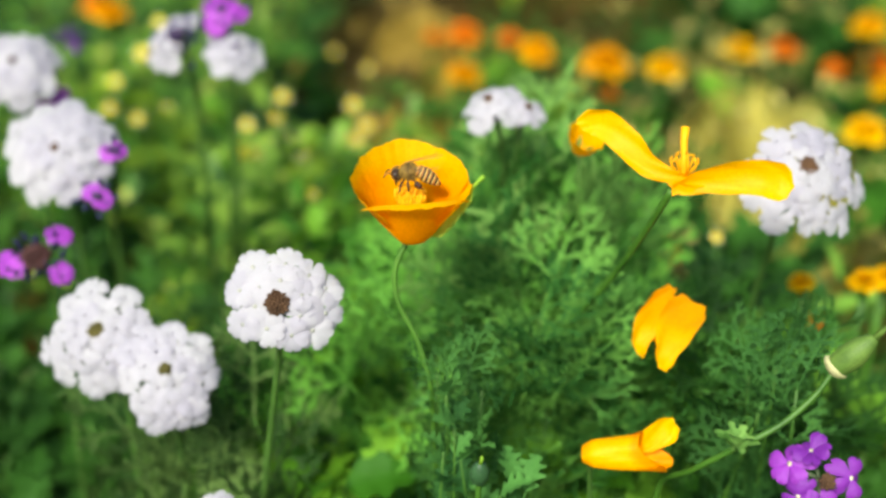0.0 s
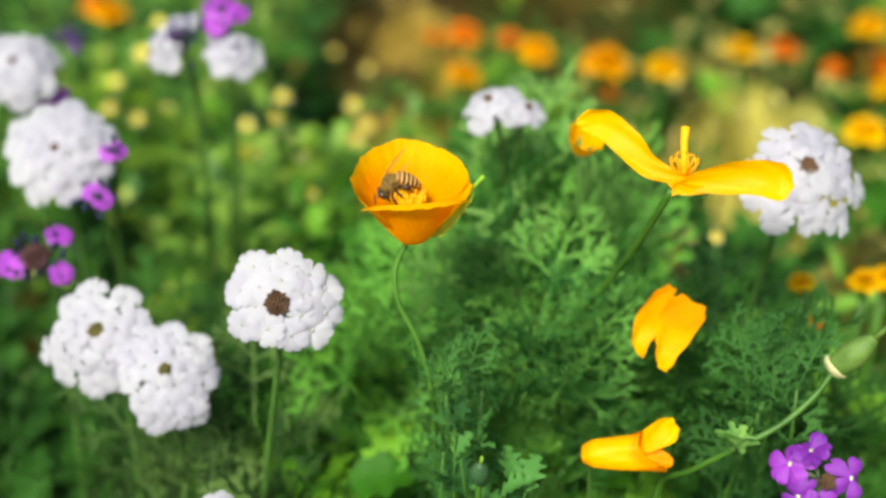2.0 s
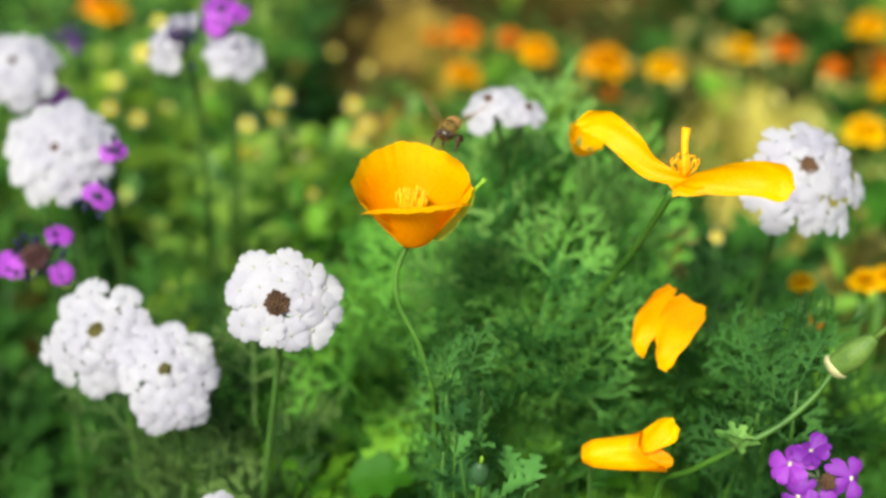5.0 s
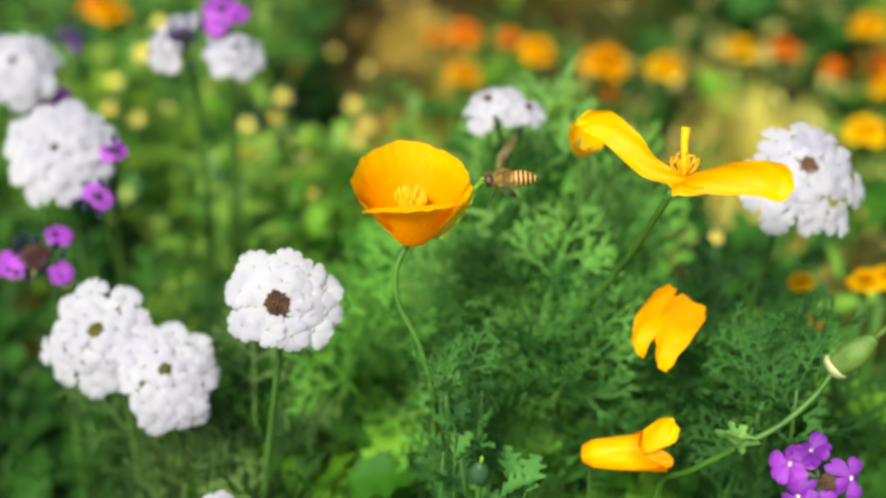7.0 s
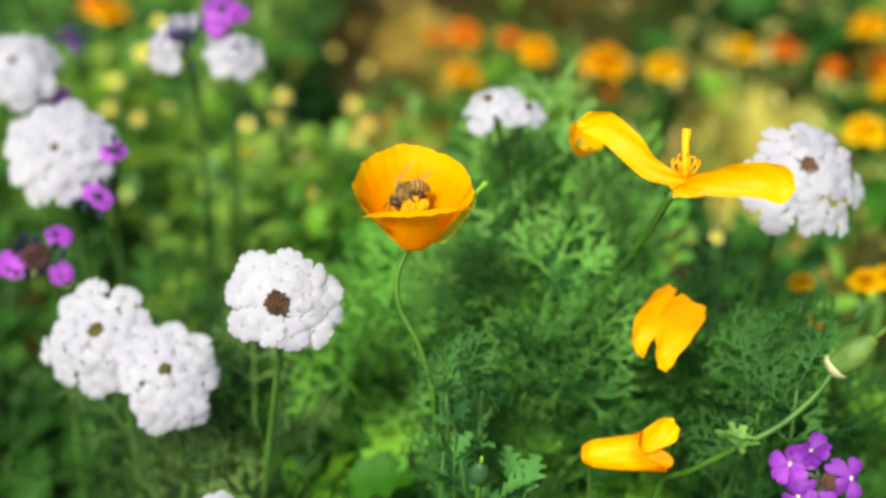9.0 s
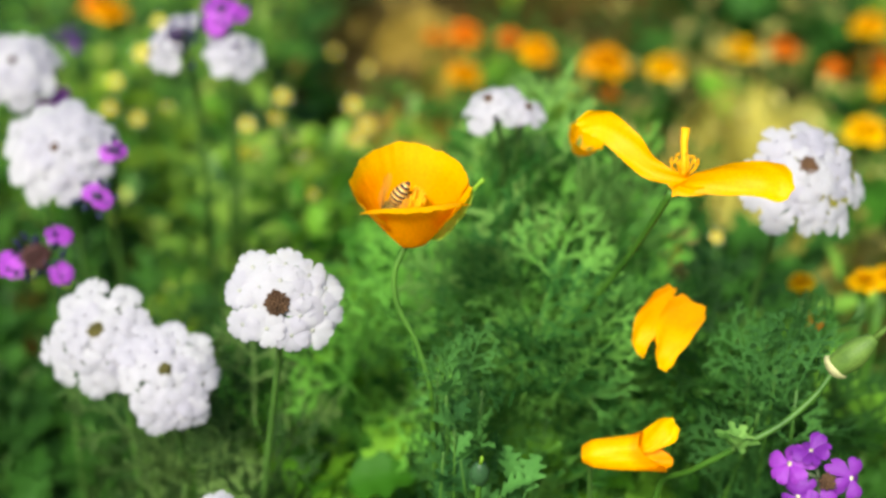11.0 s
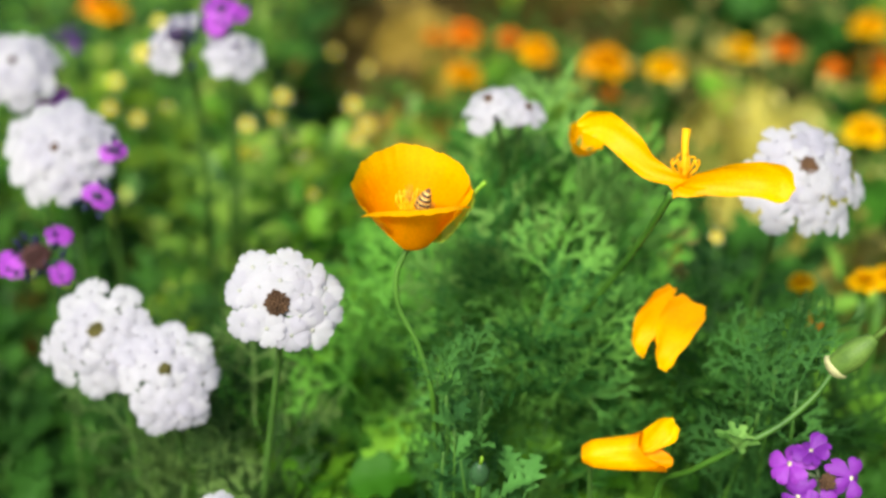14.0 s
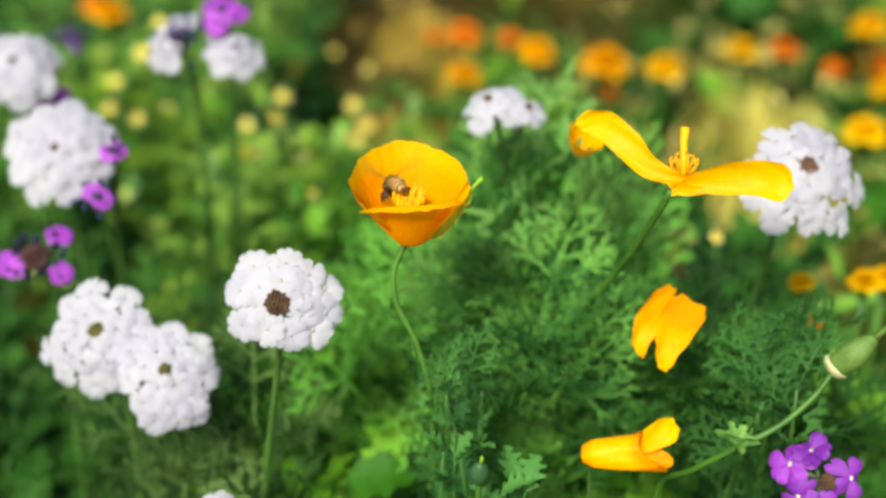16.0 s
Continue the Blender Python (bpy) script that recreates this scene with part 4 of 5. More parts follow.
# ---- poppies ----
def cup_petal(mid, span, height, r_rim, ruffle, seed, flare=0.0, base_r=2.2 * mm, lip=0.0, inner=0.0, peak=1.0, wide=False, ear=0.0, power=0.8, frill=0.19 * mm, floor=0.5 * mm, lean=0.0):
    """One petal of a cup: mid, span in radians round the axis; z from 0 to height. lip: how far the rim is turned out."""
    r = random.Random(seed)
    p1, p2, p3 = r.uniform(0, 6), r.uniform(0, 6), r.uniform(0, 50)
    g = Geo()
    n, w = 26, 72
    rows = [[((base_r * f) * math.cos(mid + (2 * j / w - 1) * span * 0.22), (base_r * f) * math.sin(mid + (2 * j / w - 1) * span * 0.22), -floor * (1 - f) ** 0.5 * f) for j in range(w + 1)] for f in (0.2, 0.6, 0.86)]
    for i in range(n + 1):
        t = i / n
        row = []
        for j in range(w + 1):
            s = 2 * j / w - 1
            a = mid + s * span * 0.5 * (0.45 + 0.55 * min(1, t * 1.6))
            edge = 1 - 0.16 * (0.45 * s * s + 0.55 * abs(s) ** 3) * peak + lean * s
            h = height * t * edge
            rad = base_r + (r_rim - base_r) * (t if wide else t * edge) ** power + flare * t ** 3
            some = noise.noise(Vector((s * 2.2 + p3, t * 0.6, seed)))
            wave = ruffle * t ** 4 * (math.sin(s * 7 + p1 + 2 * some) + 0.7 * some * 2)
            crease = 0.5 * mm * noise.noise(Vector((s * 8 + p3, t * 2.4, 5))) * t ** 2.5 + 0.34 * mm * noise.noise(Vector((s * 19 + p3, t * 3.0, 9))) * t ** 3.5
            rad += wave + crease - inner * (1 - 0.5 * t)
            h += wave * 0.8 + frill * t ** 6 * 2.6 * (noise.noise(Vector((s * 11 + p3, 2, seed))) + 0.8 * max(0, some) * noise.noise(Vector((s * 27 + p3, 4, seed))))
            rad += ear * s * s * t
            if lip and t > 0.84:
                k = (t - 0.84) / 0.16
                rad += lip * k * k
                h -= height * edge * 0.16 * k * 0.95 + lip * 0.1 * k * k
            row.append((rad * math.cos(a), rad * math.sin(a), h))
        rows.append(row)
    g.patch(rows)
    return g


def ribbon_petal(line, widths, sides, n=8, w=10, curl=0.3, ruffle=0.25 * mm, seed=0):
    """A long petal along a line; sides: the way its width runs at each point of the line."""
    pts = glide(line, n)
    r = random.Random(seed)
    ph = r.uniform(0, 6)
    g, rows = Geo(), []
    for i, p in enumerate(pts):
        f = i / n
        k = min(len(line) - 2, int(f))
        u = f - k
        u = u * u * (3 - 2 * u)
        sd = (Vector(sides[k]) * (1 - u) + Vector(sides[k + 1]) * u).normalized()
        wd = widths[k] * (1 - u) + widths[k + 1] * u
        t = (pts[min(len(pts) - 1, i + 1)] - pts[max(0, i - 1)]).normalized()
        nrm = sd.cross(t).normalized()
        row = []
        for j in range(w + 1):
            s = 2 * j / w - 1
            row.append(p + sd * (s * wd) + nrm * (curl * wd * s * s + ruffle * math.sin(s * 6 + f * 3 + ph) * abs(s)))
        rows.append(row)
    g.patch(rows)
    return g


POPPY_RIM = Vector((-0.0074, 0.2578, 0.4136))
POPPY_AXIS = Vector((0.03, -0.12, 0.99)).normalized()
POPPY_FOOT = Vector((POPPY_RIM.x + 0.012, POPPY_RIM.y + 0.03, 0))


def build_poppy():
    ob = thing("poppy", "open golden-orange poppy cup on a slender green stem", "flower", POPPY_FOOT, "poppies")
    cup = aim(POPPY_RIM - POPPY_AXIS * 15.2 * mm - POPPY_FOOT, POPPY_AXIS)
    H = 15.7 * mm
    front = -math.pi / 2 - 0.12
    pieces = [
        ("petal", cup_petal(front + math.pi + 0.1, 3.5, H * 1.08, 14.6 * mm, 0.26 * mm, 3, 0, 4.2 * mm, 0, -0.3 * mm, 1.0, frill=0.24 * mm)),
        ("petal", cup_petal(front - 1.55, 1.9, H * 0.9, 14.0 * mm, 0.3 * mm, 4, 0, 4.0 * mm, 0, 0.4 * mm, 0.9)),
        ("petal", cup_petal(front + 1.55, 1.9, H * 0.9, 14.5 * mm, 0.4 * mm, 5, 0, 4.0 * mm, 0, 0.4 * mm, 0.9, frill=0.34 * mm)),
        ("petal", cup_petal(front + 0.08, 2.3, H * 1.17, 10.6 * mm, 0.08 * mm, 6, 0.3 * mm, 4.7 * mm, 1.5 * mm, -0.75 * mm, 1.5, True, 1.9 * mm, 0.85, 0.05 * mm, lean=-0.012)),
    ]
    for name, g in pieces:
        part(name, g.mesh("petal", [poppy_petal]), ob, cup)
    # stamens, each by itself on one shared mesh
    r = random.Random(5)
    g = Geo()
    g.tube([(0, 0, 0), (0.1 * mm, 0, 5 * mm), (0, 0, 9.2 * mm)], [0.26 * mm] * 3, 5)
    g.blob((0, 0, 8.9 * mm), 1.6 * mm, 0.56 * mm, 0.56 * mm, UP.to_track_quat("X", "Z").to_matrix(), 0, 6, 5)
    one = g.mesh("stamen", [stamen_mat])
    for k in range(78):
        a, q = k * 2.4, math.sqrt((k + 0.5) / 78)
        d = Vector((math.cos(a), math.sin(a), 0))
        part("stamen", one, ob, cup @ aim(d * q * 1.5 * mm + UP * 1.2 * mm, UP + d * q * 0.24, a, r.uniform(0.92, 1.08)))
    g = Geo()
    g.tube([(0, 0, -1.4 * mm), (0, 0, -0.6 * mm), (0, 0, 0.3 * mm), (0, 0, 1.2 * mm)], [1.1 * mm, 2.0 * mm, 2.8 * mm, 2.2 * mm], 14)
    part("receptacle", g.mesh("receptacle", [sepal_mat]), ob, cup, "pale green receptacle under the petals")
    g = cup_petal(front + 1.36, 1.35, H * 0.84, 14.6 * mm, 0.1 * mm, 9, 0.2 * mm, 4.6 * mm, 0, -0.4 * mm, 3.0, False, 0, 0.5)
    part("sepal", g.mesh("sepal", [sepal_mat]), ob, cup, "pale green sepal against the petals")
    g = Geo()
    a = Vector((math.cos(front + 1.55), math.sin(front + 1.55), 0))
    g.tube(glide([a * 13.8 * mm + UP * 9.5 * mm, a * 15.4 * mm + UP * 13 * mm, a * 17.4 * mm + UP * 15.6 * mm], 4), [0.35 * mm] * 4 + [0.5 * mm] * 3 + [0.65 * mm, 0.55 * mm], 7)
    part("sepal_tip", g.mesh("sepal_tip", [sepal_mat]), ob, cup, "rolled green sepal tip")
    g = Geo()
    o = POPPY_FOOT
    base = POPPY_RIM - POPPY_AXIS * 16.1 * mm
    line = glide([base - o, Vector((-0.0116, 0.2571, 0.3893)) - o, Vector((-0.0109, 0.2546, 0.3810)) - o, Vector((-0.0062, 0.2516, 0.3718)) - o, Vector((-0.0027, 0.2482, 0.3579)) - o, Vector((0, 0, 0.12)), Vector((0, 0, -0.004))], 6)
    g.tube(line, [0.7 * mm] + [0.72 * mm] * (len(line) - 2) + [1.0 * mm], 8)
    part("stem", g.mesh("stem", [stem_mat]), ob)
    return ob


poppy = build_poppy()


def build_spent_poppy():
    """Wide-open poppy that kept two long twisted petals, on a leaning stem."""
    foot = Vector((0.0232, 0.3445, 0.2808))
    foot.z = 0
    ob = thing("spent_poppy", "spent golden poppy with two long twisted petals", "flower", foot, "poppies")
    o = foot
    g = ribbon_petal([Vector(p) - o for p in ((0.0607, 0.2616, 0.4112), (0.0552, 0.2624, 0.4125), (0.0497, 0.2646, 0.4143), (0.0446, 0.2683, 0.4187), (0.0392, 0.2726, 0.4221), (0.0354, 0.2739, 0.4224), (0.0329, 0.2746, 0.4215))],
                     [1.1 * mm, 1.9 * mm, 2.8 * mm, 3.6 * mm, 3.8 * mm, 3.0 * mm, 0.9 * mm],
                     [(0.15, 0.2, 0.8), (0.3, 0.2, 0.8), (0.55, 0.15, 0.7), (0.75, 0.1, 0.55), (0.5, 0.0, 0.8), (0.2, 0.0, 0.9), (0.1, 0.1, 0.9)], 8, 10, 0.25, 0.35 * mm, 1)
    part("petal", g.mesh("petal", [poppy_gold]), ob)
    g = ribbon_petal([Vector(p) - o for p in ((0.0550, 0.2599, 0.4102), (0.0609, 0.2601, 0.4124), (0.0692, 0.2588, 0.4143), (0.0754, 0.2569, 0.4150), (0.0791, 0.2546, 0.4150), (0.0811, 0.2538, 0.4146), (0.0821, 0.2531, 0.4144))],
                     [1.4 * mm, 2.8 * mm, 4.1 * mm, 4.3 * mm, 4.5 * mm, 3.3 * mm, 0.5 * mm],
                     [(0, 0.1, 0.9), (0, 0.15, 0.9), (0.05, 0.2, 0.9), (0.08, 0.3, 0.9), (0.12, 0.35, 0.9), (0.14, 0.35, 0.9), (0.15, 0.35, 0.9)], 8, 14, -0.35, 0.2 * mm, 2)
    part("petal", g.mesh("petal", [poppy_gold]), ob)
    g = ribbon_petal([Vector(p) - o for p in ((0.0543, 0.2611, 0.4113), (0.0571, 0.2596, 0.4106), (0.0611, 0.2592, 0.4106), (0.0664, 0.2595, 0.4104))],
                     [0.6 * mm, 1.4 * mm, 1.3 * mm, 0.5 * mm], [(0, 0.1, 0.9)] * 4, 8, 8, -0.2, 0.15 * mm, 3)
    part("petal", g.mesh("petal", [poppy_gold]), ob)
    g = Geo()
    g.tube([Vector(p) - o for p in ((0.0579, 0.2630, 0.4115), (0.0584, 0.2656, 0.4160), (0.0581, 0.2667, 0.4200), (0.0585, 0.2684, 0.4228))], [1.2 * mm, 0.9 * mm, 0.9 * mm, 1.15 * mm], 8)
    part("pistil", g.mesh("pistil", [stamen_mat]), ob, None, "upright yellow pistil")
    r = random.Random(8)
    c = Vector((0.0579, 0.2630, 0.4115)) - o
    for k in range(9):
        a = 2 * math.pi * k / 9
        g = Geo()
        d = Vector((math.cos(a), 0.7 * math.sin(a), 0))
        g.tube(glide([c, c + d * 2.2 * mm + UP * 2.6 * mm, c + d * 3.4 * mm + UP * r.uniform(4, 6) * mm, c + d * r.uniform(1.8, 3.2) * mm + UP * r.uniform(5.5, 7.5) * mm], 3), 0.3 * mm, 5)
        part("stamen", g.mesh("stamen", [stamen_mat]), ob)
    g = Geo()
    base = Vector((0.0554, 0.2616, 0.4092)) - o
    g.tube(glide([base, Vector((0.0518, 0.2670, 0.3965)) - o, Vector((0.0454, 0.2778, 0.3751)) - o, Vector((0.0356, 0.2956, 0.3459)) - o, Vector((0.0277, 0.3215, 0.3109)) - o, Vector((0.004, 0, 0.1)), Vector((0, 0, -0.004))], 6), 0.95 * mm, 8)
    part("stem", g.mesh("stem", [stem_mat]), ob)
    return ob


spent_poppy = build_spent_poppy()


def folded_poppy(label, petals, heart, foot, mat):
    """A closing or crumpled poppy: a few broad petals folded over one another. petals: line, half widths, sides, curl."""
    foot = Vector(foot)
    foot.z = 0
    ob = thing("folded_poppy", label, "flower", foot, "poppies")
    for i, (line, widths, sides, curl) in enumerate(petals):
        g = ribbon_petal([Vector(p) - foot for p in line], [w * mm for w in widths], sides, 8, 14, curl, 0.4 * mm, i + 3)
        part("petal", g.mesh("petal", [mat]), ob)
    h = Vector(heart) - foot
    g = Geo()
    g.blob(h, 1.6 * mm, 1.6 * mm, 1.6 * mm, None, 0, 10, 8)
    part("receptacle", g.mesh("receptacle", [sepal_mat]), ob)
    g = Geo()
    g.tube(bez(h, h + Vector((0, 0.015, -0.02)), Vector((0.003, 0, h.z * 0.5)), Vector((0, 0, -0.004)), 14), 0.85 * mm, 7)
    part("stem", g.mesh("stem", [stem_mat]), ob)
    return ob


ACROSS = (0.84, -0.22, -0.45)
folded_poppy("half-closed deep orange poppy with folded petals", [
    (((0.0661, 0.2719, 0.3710), (0.0629, 0.2669, 0.3703), (0.0590, 0.2605, 0.3693), (0.0566, 0.2558, 0.3651), (0.0562, 0.2547, 0.3612)), (3.8, 5.3, 5.2, 2.9, 1.3), [ACROSS] * 5, -0.25),
    (((0.0614, 0.2772, 0.3721), (0.0569, 0.2709, 0.3712), (0.0528, 0.2647, 0.3685), (0.0509, 0.2616, 0.3650), (0.0514, 0.2606, 0.3614)), (1.5, 2.9, 3.5, 2.5, 1.2), [(0.8, -0.28, -0.52)] * 5, -0.35),
    (((0.0665, 0.2753, 0.3668), (0.0620, 0.2701, 0.3639), (0.0562, 0.2665, 0.3616)), (2.4, 4.6, 3.0), [ACROSS] * 3, -0.2)],
    (0.0645, 0.2748, 0.3680), (0.0762, 0.3018, 0.3468), poppy_deep)


def rolled_poppy(label, at, way, length, r0, r1, foot, flap):
    """A spent poppy rolled into a tube: two petals wound round one another, one lip standing out of the mouth."""
    foot = Vector(foot)
    foot.z = 0
    ob = thing("rolled_poppy", label, "flower", foot, "poppies")
    m = leaf_pose(Vector(at) - foot, way)
    for k, (start, turn, ext, shrink) in enumerate(((-0.6, 6.6, 0.2, 1.0), (2.2, 5.2, 0.26, 0.86))):
        g, rows = Geo(), []
        for i in range(25):
            t = i / 24
            row = []
            for j in range(45):
                u = j / 44
                a = start + turn * u
                rad = (r0 + (r1 - r0) * t) * shrink * (0.9 + 0.16 * u) * min(1, 0.62 + 2.6 * t) + 0.5 * mm * noise.noise(Vector((u * 7 + k * 9, t * 1.6, 2))) + 0.2 * mm * noise.noise(Vector((u * 26 + k * 9, t * 2.5, 4)))
                out = length * t * (1 - ext * math.sin(a) * t * t - 0.05 * math.sin(u * 17 + k) * t ** 3)
                row.append((out, rad * math.cos(a), rad * math.sin(a) + 1.2 * mm * max(0, math.sin(a)) * t ** 4))
            rows.append(row)
        g.patch(rows)
        part("petal", g.mesh("petal", [rolled_petal]), ob, m)
    g = ribbon_petal([Vector(p) - foot for p in flap], [1.8 * mm, 3.0 * mm, 3.5 * mm, 1.9 * mm], [(0.5, -0.43, -0.74)] * 4, 8, 14, 0.3, 0.35 * mm, 8)
    part("petal", g.mesh("petal", [poppy_gold]), ob, None, "yellow petal tip standing out of the roll")
    h = Vector(at) - foot
    g = Geo()
    g.blob(h + Vector((1.5 * mm, 0, 0)), 1.2 * mm, 1.5 * mm, 1.5 * mm, None, 0, 10, 8)
    part("receptacle", g.mesh("receptacle", [sepal_mat]), ob)
    g = Geo()
    g.tube(bez(h + Vector((1.5 * mm, 1 * mm, 0)), h + Vector((0.006, 0.014, -0.01)), Vector((0.003, 0, h.z * 0.5)), Vector((0, 0, -0.004)), 14), 0.7 * mm, 7)
    part("stem", g.mesh("stem", [verbena_stem]), ob)
    return ob


rolled_poppy("rolled-up golden orange poppy leaning sideways", (0.0348, 0.2385, 0.3471), (0.97, -0.1, 0.1), 17.6 * mm, 3.3 * mm, 4.9 * mm, (0.0423, 0.2545, 0.3247),
             ((0.0474, 0.2401, 0.3478), (0.0517, 0.2395, 0.3508), (0.0553, 0.2398, 0.3534), (0.0581, 0.2415, 0.3542)))


# ---- seed pod and bud ----
def capped_bud(label, at, way, length, radius, line, foot, mat, collar, thread):
    foot = Vector(foot)
    foot.z = 0
    ob = thing("poppy_bud", label, "flower bud", foot, "poppy buds")
    m = aim(Vector(at) - foot, way)
    g = Geo()
    n = 18
    prof = [(t, radius * (math.sin(math.pi * (0.2 + 0.78 * t ** 1.25)) ** 0.6) * (1 - 0.16 * t)) for t in (i / n for i in range(n + 1))]
    rings = []
    for t, rad in prof:
        rings.append([(rad * (1 + 0.035 * math.cos(k * math.pi)) * math.cos(2 * math.pi * k / 20), rad * (1 + 0.035 * math.cos(k * math.pi)) * math.sin(2 * math.pi * k / 20), t * length) for k in range(20)])
    g.patch([[(0, 0, 0)] * 20] + rings + [[(0, 0, length)] * 20], 0, True)
    part("bud_cap", g.mesh("bud_cap", [mat]), ob, m)
    if collar:
        g = Geo()
        g.tube([(0, 0, -0.9 * mm), (0, 0, -0.4 * mm), (0.1 * mm, 0, 0.3 * mm), (0.25 * mm, 0, 1.0 * mm), (0.25 * mm, 0, 1.3 * mm)], [radius * 0.4, radius * 0.72, radius * 0.93, radius * 0.98, radius * 0.86], 18)
        part("collar", g.mesh("collar", [collar_mat]), ob, m, "cream collar at the bud's base")
    g = Geo()
    g.tube([(0, 0, length * 0.97), (0.3 * mm, 0, length + thread * 0.5), (0.2 * mm, 0, length + thread)], [radius * 0.24, radius * 0.16, radius * 0.1], 7)
    part("tip", g.mesh("tip", [mat if collar else sepal_mat]), ob, m)
    g = Geo()
    pts = glide([Vector(p) - foot for p in line] + [Vector((0, 0, -0.004))], 7)
    g.tube(pts, [0.8 * mm] * (len(pts) - 1) + [1.2 * mm], 8)
    part("stem", g.mesh("stem", [stem_mat]), ob)
    return ob


bud = capped_bud("green poppy bud with a cream collar and thin tip", (0.0913, 0.2327, 0.3771), (0.66, -0.05, 0.76), 12.6 * mm, 3.5 * mm,
                 ((0.0912, 0.2323, 0.3764), (0.0871, 0.2303, 0.3709), (0.0801, 0.2280, 0.3648), (0.0719, 0.2272, 0.3595), (0.0614, 0.2326, 0.3468), (0.0562, 0.2440, 0.3307)), (0.0400, 0.2950, 0), bud_mat, True, 8 * mm)
capped_bud("small blue-green poppy bud on a short stem", (0.0086, 0.2244, 0.3506), (0.03, -0.2, 0.95), 6.6 * mm, 2.5 * mm,
           ((0.0086, 0.2243, 0.3504), (0.0084, 0.2235, 0.3452)), (0.0078, 0.2258, 0.3350), pod_mat, False, 2.5 * mm)
# young leaves at the joint of the bud's stem
joint = Vector((0.0690, 0.2261, 0.3596)) - bud.location
for k in range(8):
    a, e = k * 2.4, 0.2 + 0.13 * k
    part("leaf", SAGES[k % 3], bud, leaf_pose(joint, (math.cos(a) * math.cos(e), math.sin(a) * math.cos(e), math.sin(e)), 0, 6.2 * mm), "pale green young leaf")


# ---- marigolds ----
def pompom_mesh(rng, mat):
    """Layered marigold bloom, about 1 unit across: rows of frilled petals."""
    g = Geo()
    for lay, (n, el, ln) in enumerate(((15, 0.05, 0.5), (14, 0.35, 0.47), (12, 0.7, 0.42), (9, 1.05, 0.36), (6, 1.35, 0.3))):
        for k in range(n):
            a = 2 * math.pi * (k + 0.5 * lay) / n + rng.uniform(-0.1, 0.1)
            e = el + rng.uniform(-0.1, 0.1)
            d = Vector((math.cos(a) * math.cos(e), math.sin(a) * math.cos(e), math.sin(e)))
            s = Vector((-math.sin(a), math.cos(a), 0))
            c = Vector((0, 0, 0.02 + 0.03 * lay))
            g.strip([c, c + d * ln * 0.5 + UP * 0.03, c + d * ln * 0.85 + UP * 0.02, c + d * ln - UP * 0.03], [0.03, 0.09, 0.115, 0.06], s, 0, 0.25)
    return g.mesh("bloom", [mat])


MARIGOLD = [pompom_mesh(rng, marigold_mat) for _ in range(3)]
RUST = [pompom_mesh(rng, rust_mat) for _ in range(2)]


def marigold(label, at, width, blooms, seed):
    r = random.Random(seed)
    at = Vector(at)
    foot = Vector((at.x + r.uniform(-0.02, 0.02), at.y + 0.02, 0))
    ob = thing("marigold", label, "flower", foot, "marigolds")
    o = at - foot
    axis = Vector((r.uniform(-0.2, 0.2), r.uniform(-0.15, 0.2), 1)).normalized()
    part("bloom", blooms[seed % len(blooms)], ob, aim(o, axis, r.uniform(0, 6), width), "", "stuff")
    g = Geo()
    g.tube([(0, 0, -0.14 * width * 4), (0, 0, -0.3 * width), (0, 0, 0.03 * width)], [0.05 * width, 0.14 * width, 0.22 * width], 9)
    part("calyx", g.mesh("calyx", [dark_leaf]), ob, aim(o, axis))
    g = Geo()
    line = glide([o - axis * width * 0.4, o * 0.5 + Vector((r.uniform(-.01, .01), 0, 0)), Vector((0, 0, -0.004))], 5)
    g.tube(line, 1.5 * mm, 6)
    part("stem", g.mesh("stem", [stem_mat]), ob)
    for k in range(5):
        a, t = k * 2.4 + seed, 0.25 + 0.12 * k
        way = Vector((math.cos(a), math.sin(a), 0.5))
        p = line[min(len(line) - 1, int((1 - t) * (len(line) - 1)))]
        part("leaf", DARKS[k % 4] if k % 2 else FRESHES[k % 4], ob, leaf_pose(p, way, 0, 0.05))


MG = "orange marigold in full bloom among dark leaves"
MR = "rusty red-orange marigold among dark leaves"
for i, (at, w, rust) in enumerate([
        ((0.1036, 0.7333, 0.2540), .036, 0), ((0.1452, 0.7506, 0.2440), .031, 0), ((0.0647, 0.8040, 0.2366), .029, 0), ((0.0168, 0.9050, 0.2115), .031, 1), ((0.0512, 0.9041, 0.2099), .022, 1),
        ((0.2076, 0.8040, 0.2366), .029, 0), ((0.2511, 0.8517, 0.2192), .026, 1), ((0.2983, 0.8123, 0.2509), .031, 0), ((0.3180, 0.8465, 0.2102), .034, 1), ((0.3048, 0.8924, 0.1897), .02, 1),
        ] + [
        ((0.2147, 0.5654, 0.2834), .026, 0), ((0.1455, 0.3573, 0.3229), .0145, 0), ((0.2912, 0.7441, 0.2328), .024, 0), ((0.0134, 0.7487, 0.2408), .028, 0), ((-0.2188, 0.7691, 0.2762), .03, 0),
        ((0.1207, 0.3490, 0.3285), .0105, 0), ((0.1148, 0.7892, 0.2109), .019, 1), ((-0.1128, 0.6332, 0.2407), .016, 0), ((0.1320, 0.3593, 0.3064), .009, 1), ((0.1089, 0.5181, 0.2413), .018, 1),
        ((0.1561, 0.3665, 0.3188), .014, 0), ((-0.0074, 0.9521, 0.1932), .02, 1), ((-0.2586, 0.8690, 0.2492), .02, 1)]):
    marigold(MR if rust else MG, at, w * 0.9, RUST if rust else MARIGOLD, i)

